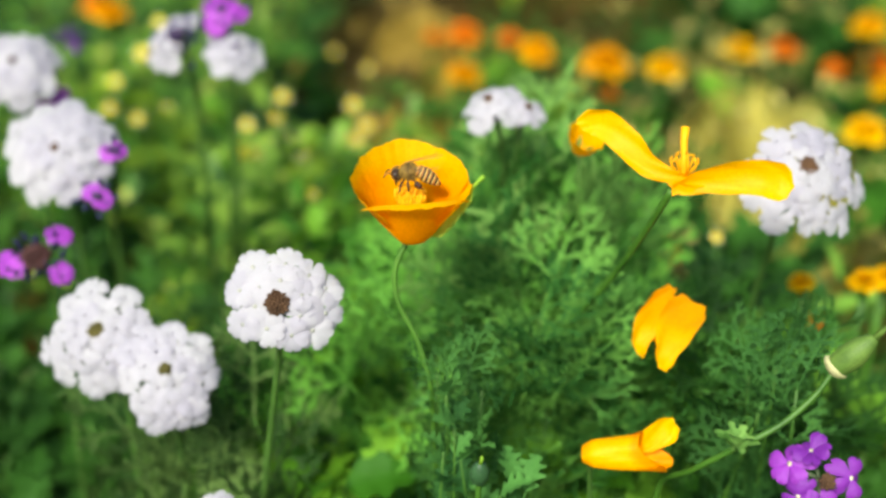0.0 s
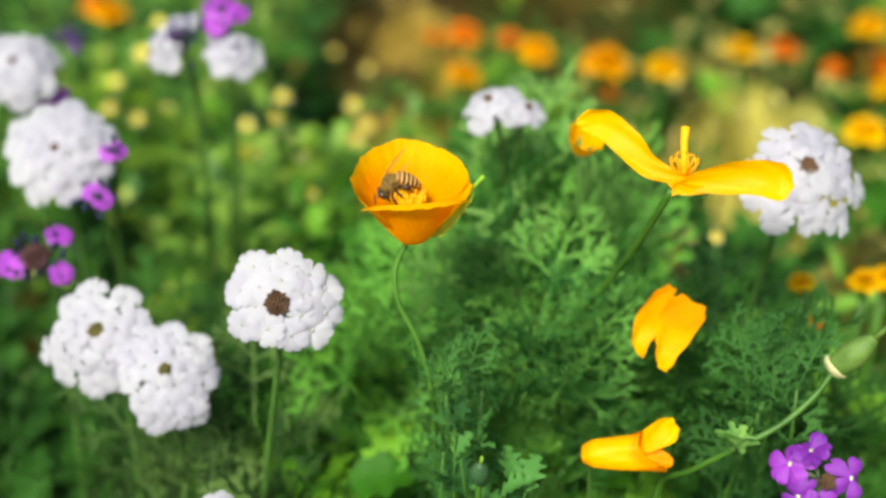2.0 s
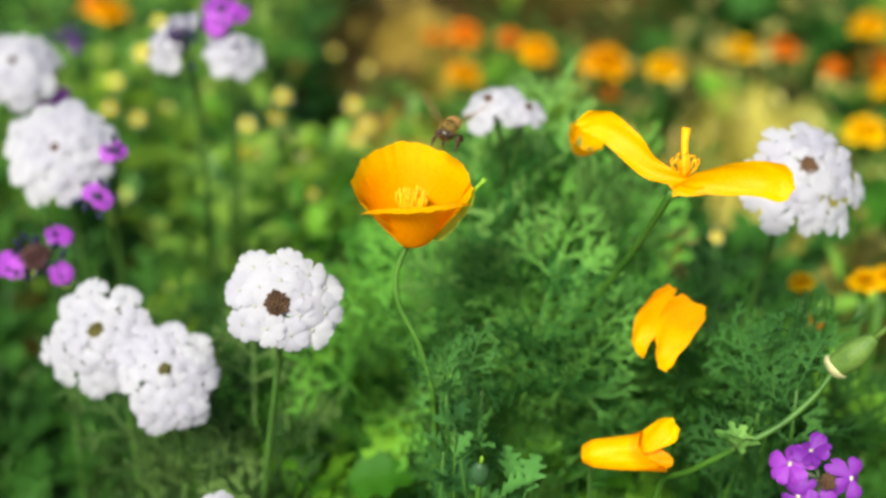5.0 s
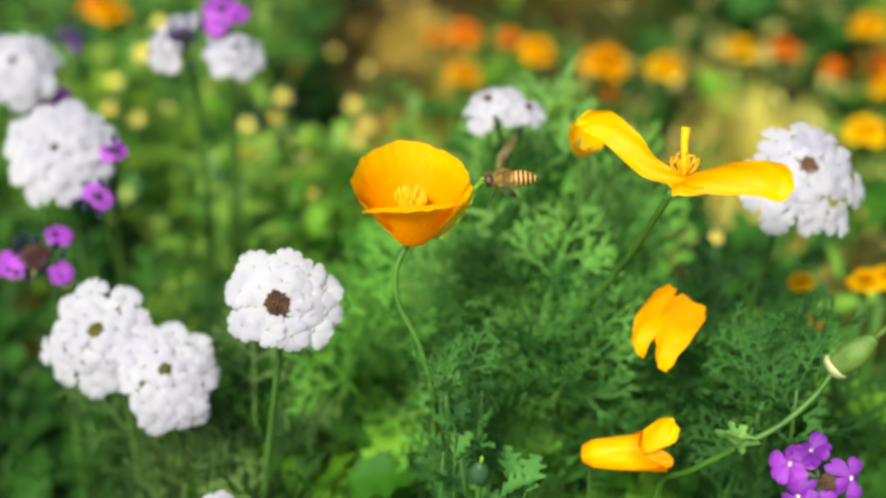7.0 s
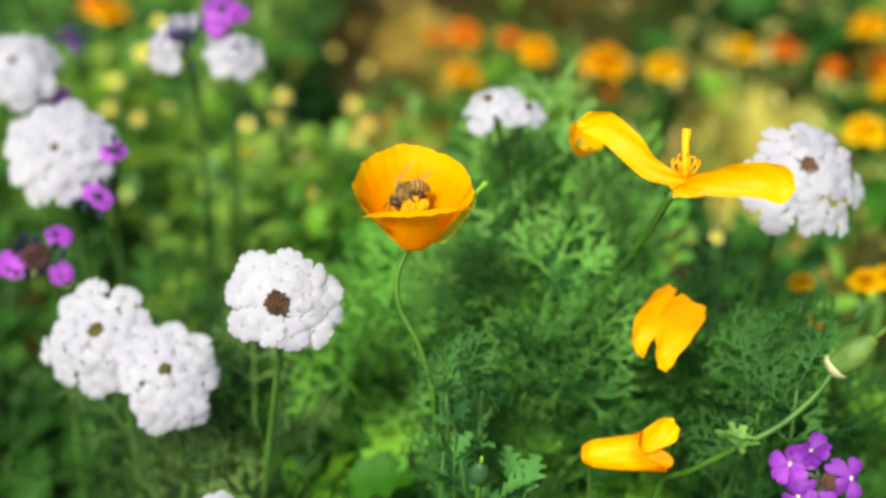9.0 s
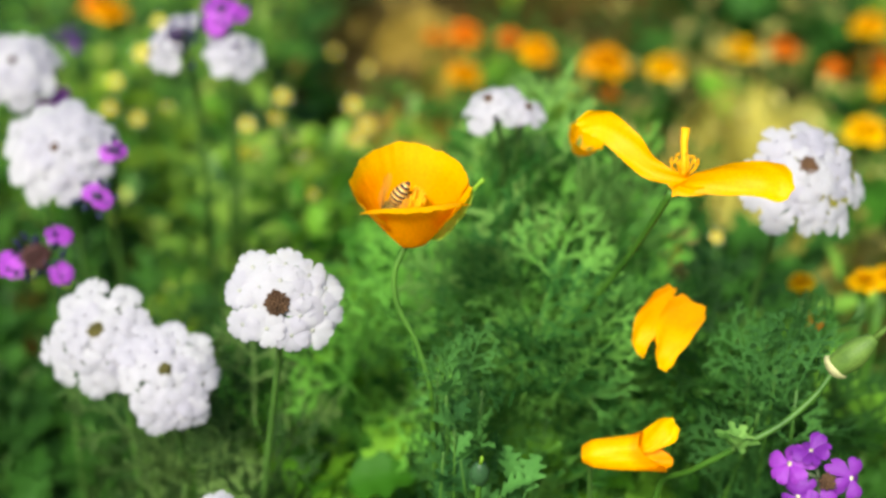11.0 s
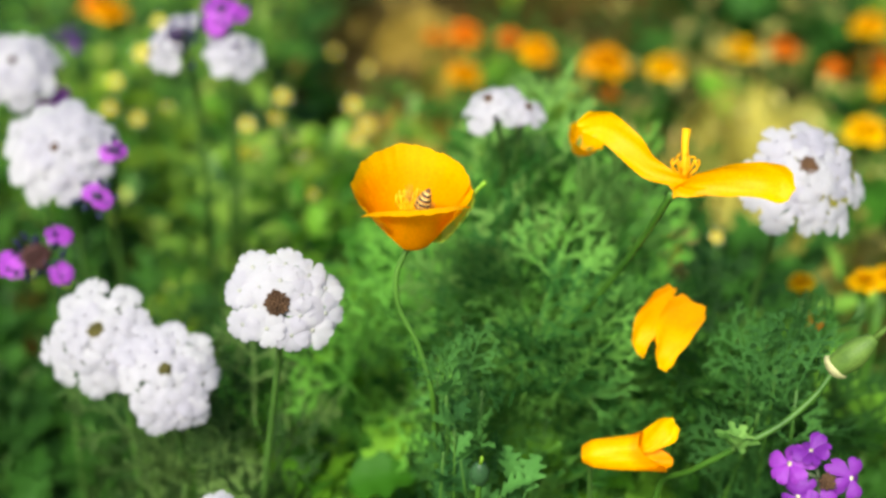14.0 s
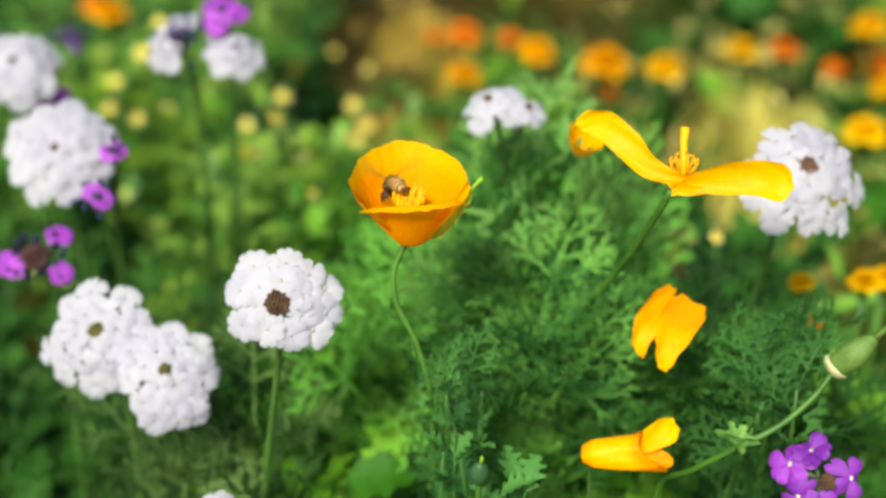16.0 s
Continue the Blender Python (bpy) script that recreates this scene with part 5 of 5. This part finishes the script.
# the yellow poppy half hidden behind the twisted petals
def small_cup(label, at, axis, radius, seed, foot):
    foot = Vector(foot)
    foot.z = 0
    ob = thing("small_poppy", label, "flower", foot, "poppies")
    m = aim(Vector(at) - Vector(axis).normalized() * radius - foot, axis)
    for k in range(4):
        g = cup_petal(k * 1.57 + seed, 1.9, radius * 1.3, radius, 0.3 * mm, seed + k)
        part("petal", g.mesh("petal", [poppy_gold]), ob, m)
    g = Geo()
    o = Vector(at) - Vector(axis).normalized() * radius - foot
    g.tube(glide([o, o * 0.6, Vector((0, 0, -0.004))], 5), 0.5 * mm, 6)
    part("stem", g.mesh("stem", [verbena_stem]), ob)


small_cup("small golden poppy cup behind a twisted one", (0.0392, 0.3053, 0.4028), (0.2, -0.4, 0.8), 5.2 * mm, 2, (0.0675, 0.4494, 0.3223))


# ---- yellow button flowers ----
def button_meshes(rng):
    g = Geo()
    g.blob((0, 0, 0), 0.22, 0.34, 0.34, Vector((0, 0, 1)).to_track_quat("X", "Z").to_matrix(), 0, 12, 8)
    disc = g.mesh("disc", [yellow_mat])
    g = Geo()
    for k in range(9):
        a = 2 * math.pi * k / 9
        d, s = Vector((math.cos(a), math.sin(a), rng.uniform(-0.1, 0.1))), Vector((-math.sin(a), math.cos(a), 0))
        g.strip([d * 0.25, d * 0.42, d * 0.52], [0.03, 0.055, 0.02], s, 0, 0.2)
    return disc, g.mesh("rays", [pale_ray])


DISC, RAYS = button_meshes(rng)


def button(at, width, seed):
    r = random.Random(seed)
    at = Vector(at)
    foot = Vector((at.x + r.uniform(-0.02, 0.02), at.y + 0.02, 0))
    ob = thing("button_flower", "small yellow daisy with short pale rays", "flower", foot, "yellow button flowers")
    m = aim(at - foot, (r.uniform(-0.4, 0.3), r.uniform(-1.3, -0.6), 1), 0, width)
    part("disc", DISC, ob, m)
    part("ray_fringe", RAYS, ob, m, "short pale ray petals", "stuff")
    g = Geo()
    g.tube(glide([at - foot, (at - foot) * 0.5 + Vector((0.006, 0, 0)), Vector((0, 0, -0.004))], 5), 0.7 * mm, 6)
    part("stem", g.mesh("stem", [stem_mat]), ob)


for i, (at, w) in enumerate([
        ((-0.0949, 0.6685, 0.2619), .012), ((-0.1124, 0.6418, 0.2556), .012), ((-0.0955, 0.6441, 0.2596), .010), ((-0.0991, 0.6168, 0.2524), .012), ((-0.0554, 0.6939, 0.2459), .013),
        ((-0.0448, 0.6601, 0.2474), .012), ((-0.0508, 0.6558, 0.2399), .011), ((-0.0763, 0.5969, 0.2578), .010), ((-0.1778, 0.6814, 0.2842), .014), ((-0.1773, 0.7008, 0.2778), .012),
        ((-0.0560, 0.8461, 0.2094), .010), ((-0.1914, 0.6467, 0.2641), .011), ((-0.1752, 0.6438, 0.2590), .012), ((-0.1635, 0.6647, 0.2552), .011), ((-0.0891, 0.9470, 0.1843), .010),
        ((-0.0585, 0.4886, 0.2902), .008), ((-0.2016, 0.7011, 0.2583), .012), ((-0.1628, 0.6714, 0.3069), .012), ((-0.0858, 0.6397, 0.2520), .010),
        ((0.1123, 0.4355, 0.2982), .008), ((-0.0360, 0.3071, 0.2760), .009)]):
    button(at, w * 0.75, i)


# ---- straw-coloured tufts ----
def straw_tuft(label, at, radius, count, seed, height, mat=None):
    r = random.Random(seed)
    g = Geo()
    for k in range(count):
        a, q = r.uniform(0, 6.28), math.sqrt(r.random())
        d = Vector((math.cos(a), math.sin(a), 0))
        h = height * r.uniform(0.7, 1.1)
        g.strip(bez(d * 0.012 * q, d * radius * 0.3 * q + UP * h * 0.7, d * radius * 0.8 * q + UP * h * 1.1, d * radius * (0.4 + 0.7 * q) + UP * h * (0.85 - 0.6 * q), 6),
                [1.6 * mm, 2.2 * mm, 2.4 * mm, 2.4 * mm, 2.0 * mm, 1.4 * mm, 0.4 * mm], Vector((-math.sin(a), math.cos(a), 0)), 0, 0.2)
    ob = new("straw_tuft", g.mesh("straw_tuft", [mat or straw_mat]))
    ob.location = (at[0], at[1], 0)
    tagged(ob, label, "grass", "straw tufts", "stuff")


ST = "mound of dry straw-coloured grass blades"
straw_tuft(ST, (0.2155, 0.7560, 0.2135), .1, 260, 1, .245)
straw_tuft(ST, (0.1759, 0.7745, 0.2054), .06, 90, 2, .22)
DS = "tuft of golden-brown dry stalks on bare soil"
for i, (at, w, n, h) in enumerate([((-0.0480, 1.0320, 0.1315), .05, 150, .16), ((-0.0062, 0.8869, 0.1801), .045, 150, .17), ((-0.0255, 1.1844, 0.0954), .06, 150, .15), ((0.0031, 1.0371, 0.1404), .05, 150, .15), ((-0.0253, 0.7837, 0.2014), .045, 90, .16), 
                                   ((0.0142, 0.7817, 0.1979), .04, 90, .16), ((0.0286, 1.0371, 0.1404), .05, 90, .11), ((-0.0994, 0.9803, 0.1418), .05, 90, .1), ((-0.0358, 0.7551, 0.2118), .045, 90, .19), ((-0.0304, 0.8869, 0.1801), .05, 100, .17), ((-0.0552, 0.9382, 0.1690), .05, 100, .15), ((-0.0539, 0.8350, 0.1903), .045, 90, .15), ((-0.0145, 0.7329, 0.2135), .045, 90, .17)]):
    straw_tuft(DS, at, w, n, i + 10, h, stalk_mat)


# ---- the bee ----
def build_bee():
    """A honeybee 13.5 mm long: head towards +x, back towards +z, origin at mid length."""
    r = random.Random(2)
    ob = thing("honeybee", "banded honeybee with golden fur gathering pollen in the poppy", "bee")
    g = Geo()
    g.blob((5.2 * mm, 0, -0.3 * mm), 1.25 * mm, 1.75 * mm, 1.6 * mm, Matrix.Rotation(0.35, 3, "Y"), 0, 14, 10)
    head = part("head", g.mesh("head", [chitin_mat]), ob)
    for s in (-1, 1):
        g = Geo()
        g.blob((5.3 * mm, s * 1.35 * mm, -0.15 * mm), 0.65 * mm, 0.5 * mm, 1.15 * mm, None, 0, 10, 8)
        part("eye", g.mesh("eye", [chitin_mat]), head, None, "large dark compound eye")
        g = Geo()
        g.tube(glide([(6.1 * mm, s * 0.45 * mm, 0), (7.0 * mm, s * 0.9 * mm, 0.9 * mm), (8.2 * mm, s * 1.3 * mm, 0.1 * mm)], 4), 0.14 * mm, 5)
        part("antenna", g.mesh("antenna", [chitin_mat]), head)
    g = Geo()
    g.tube([(5.6 * mm, 0, -1.6 * mm), (6.0 * mm, 0, -2.4 * mm), (6.0 * mm, 0, -3.0 * mm)], [0.5 * mm, 0.3 * mm, 0.15 * mm], 6)
    part("mouthparts", g.mesh("mouthparts", [chitin_mat]), head)

    def fur(g, c, rx, ry, rz, count, ln):
        for _ in range(count):
            v = Vector((r.gauss(0, 1), r.gauss(0, 1), r.gauss(0, 1))).normalized()
            p = Vector(c) + Vector((v.x * rx, v.y * ry, v.z * rz))
            w = v.cross(Vector((0.2, 0.5, 0.8))).normalized()
            g.strip([p, p + (v + Vector((-0.3, 0, 0))) * ln * r.uniform(0.6, 1.1)], [0.05 * mm, 0.012 * mm], w)

    g = Geo()
    g.blob((2.1 * mm, 0, 0.1 * mm), 2.1 * mm, 1.8 * mm, 1.8 * mm, None, 0, 16, 12)
    fur(g, (2.1 * mm, 0, 0.1 * mm), 2.05 * mm, 1.75 * mm, 1.75 * mm, 900, 0.75 * mm)
    part("thorax", g.mesh("thorax", [fur_mat]), ob, None, "furry golden-brown thorax")
    g = Geo()
    fur(g, (5.1 * mm, 0, -0.1 * mm), 1.2 * mm, 1.5 * mm, 1.55 * mm, 420, 0.55 * mm)
    part("face_fur", g.mesh("face_fur", [fur_mat]), head)
    # abdomen, hinged at the waist
    g = Geo()
    n, k = 36, 18
    rings = []
    for i in range(n + 1):
        t = i / n
        rad = 1.92 * mm * (math.sin(math.pi * (0.16 + 0.84 * t) ** 0.95)) ** 0.58 if t < 1 else 0.0
        rad *= (1 + 0.05 * ((t * 6) % 1.0)) * (1 - 0.22 * t * t)
        rings.append([(-6.7 * mm * t, rad * math.cos(2 * math.pi * j / k), rad * 0.93 * math.sin(2 * math.pi * j / k) - 1.0 * mm * t * t) for j in range(k)])
    g.patch(rings, 0, True)
    part_abdomen = part("abdomen", g.mesh("abdomen", [band_mat]), ob, pose(0.2 * mm, 0, 0), "amber and dark brown abdomen with cream bands")
    # legs
    for s in (-1, 1):
        for i, (x, kx, fx, thick) in enumerate(((3.4, 4.6, 5.2, 0.22), (2.2, 2.4, 2.6, 0.26), (1.2, -0.4, -1.2, 0.58))):
            g = Geo()
            g.tube(glide([(x * mm, s * 1.0 * mm, -1.4 * mm), ((x * .5 + kx * .5) * mm, s * 2.6 * mm, -1.7 * mm), (kx * mm, s * 2.9 * mm, -3.1 * mm), (fx * mm, s * 2.8 * mm, -4.0 * mm)], 4),
                   [0.24 * mm] * 5 + [thick * mm * 1.2] * 4 + [thick * 0.9 * mm, 0.2 * mm, 0.16 * mm, 0.1 * mm], 6)
            part("leg", g.mesh("leg", [pollen_mat]), ob)
    # wings: hinge on the thorax, membrane lies back along -x
    wings = []
    for s in (-1, 1):
        g, rows = Geo(), []
        for i in range(13):
            t = i / 12
            lead = 0.5 * mm * math.sin(t * 3.1)
            trail = 2.9 * mm * math.sin(math.pi * (0.1 + 0.82 * t)) ** 0.7 * (0.45 + 0.55 * t)
            rows.append([(-9.2 * mm * t, s * (lead - (lead + trail) * j / 5) * -1, 0.18 * mm * math.sin(j * 1.3 + t * 6)) for j in range(6)])
        g.patch(rows)
        w = part("wing", g.mesh("wing", [wing_mat]), ob, pose(2.8 * mm, s * 1.3 * mm, 1.6 * mm), "clear brownish wing")
        g = Geo()
        for a, b in ((-0.25, 0.35), (0.4, 1.6), (0.9, 2.3)):
            g.tube([(0, s * -a * 0.2 * mm, 0.05 * mm), (-4.6 * mm, s * b * 0.6 * mm, 0.12 * mm), (-8.2 * mm, s * b * mm, 0.12 * mm)], 0.03 * mm, 4)
        part("vein", g.mesh("vein", [pollen_mat]), w)
        g, rows = Geo(), []
        for i in range(9):
            t = i / 8
            rows.append([(-6.0 * mm * t, s * (0.4 * mm + 2.0 * mm * math.sin(math.pi * (0.08 + 0.88 * t)) * j / 4), -0.15 * mm) for j in range(5)])
        g.patch(rows)
        part("hindwing", g.mesh("hindwing", [wing_mat]), w)
        wings.append(w)
    return ob, part_abdomen, wings


bee, bee_abdomen, bee_wings = build_bee()


# ---- what moves ----
def motions():
    # the breeze nods the poppy and the twisted one: sideways and forwards lean, in degrees
    sway = [(0, -1.3, -3), (0.25, 0, 1), (0.5, 1, 4), (1, 0, 0.5), (1.5, 0.5, 1), (2, -1, -3), (2.5, -3, 1.5), (3, -5, 0.5), (3.5, 0, 2.5), (4, 0, 4.5), (5, 1, 2), (6, 0, 0),
            (6.5, -0.5, -3), (7, 0, 0), (7.5, 1, 3), (8, 2.5, 7), (8.5, 3, 6), (9, 3, 7), (10, 1, 4), (11, -2, 2), (11.5, -2.3, 1), (12, -1.3, 3), (12.5, -2.6, 2), (13, -1.3, 2.5),
            (13.5, -2.6, 4), (14, 1.3, 6), (14.5, -2.3, 0), (15, -1.3, 1), (15.5, -5, 3.5), (16, -3.6, 0)]
    walk(poppy, [(t, pose(*POPPY_FOOT, 0.0384 * b, 0.0192 * a, 0)) for t, a, b in sway])
    foot = spent_poppy.location.copy()
    walk(spent_poppy, [(t, pose(*foot, 0.012 * b, 0.006 * a, 0)) for t, a, b in sway])
    walk(bee, BEE_ROWS)
    walk(bee_abdomen, [(t, pose(0.2 * mm, 0, 0, 0, -a, 0)) for t, a in BENDS])
    for s, w in zip((-1, 1), bee_wings):
        rows = []
        for k in range(481):
            t = k / 30
            fly = max((min(1, (t - a) / 0.15) * min(1, (b - t) / 0.15) if a < t < b else 0) for a, b in FLIGHTS)
            still = (-2, 12)
            beat = (80 if k % 2 else 30, 50)
            lift = still[0] + (beat[0] - still[0]) * fly
            out = still[1] + (beat[1] - still[1]) * fly
            rows.append((t, pose(2.8 * mm, s * 1.3 * mm, 1.6 * mm) @ Matrix.Rotation(radians(-s * out), 4, "Z") @ Matrix.Rotation(radians(lift), 4, "Y")))
        walk(w, rows)


FLIGHTS = [(4.15, 8.25), (15.72, 16.4)]
BENDS = [(0.00, 35), (0.30, 45), (0.50, 70), (0.80, 50), (1.00, 55), (1.30, 65), (1.50, 70), (1.80, 70), (2.00, 65), (2.30, 50), (2.50, 45), (2.80, 35), (3.00, 20), (3.30, 0), (8.50, 0), (8.70, 5), (9.00, 50), (9.20, 35), (9.80, 20), (10.50, 10), (11.30, 5), (11.50, 5), (12.00, 0), (14.10, 0), (14.25, 5), (14.40, 0), (15.60, 0), (15.80, 14), (15.90, 18), (16.00, 18)]
BEE_ROWS = [
    (0.00, pose(-0.0061, 0.2590, 0.4160, 0, 14, 171)), (0.30, pose(-0.0052, 0.2592, 0.4138, 0, 4, 166)), (0.50, pose(-0.0052, 0.2596, 0.4134, 8, 11, 167)), (0.80, pose(-0.0058, 0.2600, 0.4130, 8, 21, 179)), (1.00, pose(-0.0072, 0.2600, 0.4135, 8, 25, -180)),
    (1.30, pose(-0.0103, 0.2600, 0.4129, 12, 49, -166)), (1.50, pose(-0.0096, 0.2602, 0.4126, 12, 50, -166)), (1.80, pose(-0.0102, 0.2602, 0.4131, 11, 47, -169)), (2.00, pose(-0.0112, 0.2592, 0.4142, 0, 52, -172)), (2.30, pose(-0.0137, 0.2604, 0.4121, -21, 73, 135)),
    (2.50, pose(-0.0148, 0.2608, 0.4105, -45, 75, 104)), (2.80, pose(-0.0152, 0.2597, 0.4093, -104, 65, 69)), (3.00, pose(-0.0133, 0.2584, 0.4064, -160, 55, 80)), (3.30, pose(-0.0101, 0.2559, 0.4068, 39, 48, 25)), (3.50, pose(-0.0096, 0.2558, 0.4065, 40, 51, 23)), (3.80, pose(-0.0098, 0.2562, 0.4069, 41, 51, 38)),
    (3.90, pose(-0.0113, 0.2556, 0.4098, 7, 4, -74)), (4.00, pose(-0.0116, 0.2566, 0.4116, 4, 5, -81)), (4.20, pose(-0.0093, 0.2590, 0.4130, 6, 1, -76)), (4.50, pose(-0.0071, 0.2558, 0.4221, 3, 6, -83)), (4.90, pose(-0.0005, 0.2604, 0.4261, -5, -2, -101)), (5.40, pose(0.0103, 0.2656, 0.4252, -16, -2, -129)),
    (5.90, pose(0.0144, 0.2633, 0.4209, -26, 20, 163)), (6.30, pose(0.0156, 0.2612, 0.4194, -25, 15, 167)), (6.50, pose(0.0163, 0.2607, 0.4184, -25, 12, 167)), (6.80, pose(0.0159, 0.2587, 0.4150, -25, 12, 167)), (7.00, pose(0.0162, 0.2582, 0.4144, -25, 4, -180)),
    (7.30, pose(0.0158, 0.2580, 0.4141, -25, 4, -180)), (7.50, pose(0.0178, 0.2595, 0.4165, -24, -4, 175)), (7.70, pose(0.0146, 0.2593, 0.4163, -25, 2, 179)), (7.90, pose(0.0114, 0.2592, 0.4180, -25, 2, 179)), (8.00, pose(0.0079, 0.2594, 0.4204, -25, 14, -174)),
    (8.20, pose(0.0031, 0.2561, 0.4148, -25, 36, -159)), (8.40, pose(-0.0001, 0.2572, 0.4146, -25, 28, -165)), (8.50, pose(-0.0006, 0.2576, 0.4134, -25, 26, -166)), (8.70, pose(-0.0008, 0.2588, 0.4126, -25, 18, -174)), (9.00, pose(-0.0079, 0.2580, 0.4125, 4, 34, -142)),
    (9.20, pose(-0.0089, 0.2578, 0.4108, 0, 44, -150)), (9.80, pose(-0.0066, 0.2566, 0.4092, -18, 11, -136)), (10.50, pose(-0.0102, 0.2572, 0.4087, -47, 56, 149)), (11.30, pose(-0.0119, 0.2564, 0.4086, -56, 70, 174)), (11.50, pose(-0.0120, 0.2567, 0.4089, -57, 67, 165)), (12.00, pose(-0.0085, 0.2568, 0.4062, 93, 69, 60)), (12.25, pose(-0.0088, 0.2566, 0.4071, 100, 74, 48)),
    (12.50, pose(-0.0096, 0.2567, 0.4075, 38, 51, 8)), (13.00, pose(-0.0091, 0.2567, 0.4074, 117, 76, 57)), (13.25, pose(-0.0080, 0.2574, 0.4051, 73, 66, 52)), (13.50, pose(-0.0070, 0.2554, 0.4060, 75, 65, 72)), (13.70, pose(-0.0066, 0.2556, 0.4048, 58, 64, 83)), (13.80, pose(-0.0064, 0.2558, 0.4050, -125, 68, 99)), (13.90, pose(-0.0061, 0.2556, 0.4054, -119, 67, 96)), (14.00, pose(-0.0054, 0.2549, 0.4072, -84, 73, 143)),
    (14.10, pose(-0.0071, 0.2565, 0.4088, -37, 46, 154)), (14.25, pose(-0.0092, 0.2555, 0.4094, -31, 36, 155)), (14.40, pose(-0.0101, 0.2556, 0.4094, -25, 21, 151)), (14.50, pose(-0.0110, 0.2554, 0.4099, -25, 24, 143)), (14.80, pose(-0.0107, 0.2554, 0.4097, -26, 27, 145)), (15.00, pose(-0.0104, 0.2556, 0.4092, -33, 40, 157)), (15.10, pose(-0.0123, 0.2554, 0.4090, -24, 19, 151)), (15.25, pose(-0.0120, 0.2555, 0.4092, -21, 5, 145)),
    (15.40, pose(-0.0135, 0.2564, 0.4096, -16, 3, 127)), (15.50, pose(-0.0129, 0.2585, 0.4092, -4, -6, 100)), (15.60, pose(-0.0122, 0.2587, 0.4096, -8, -1, 107)), (15.80, pose(-0.0112, 0.2597, 0.4108, -6, 12, 108)), (15.90, pose(-0.0115, 0.2602, 0.4106, -4, 22, 108)), (16.00, pose(-0.0115, 0.2610, 0.4118, 0, 34, 110)),
]

motions()
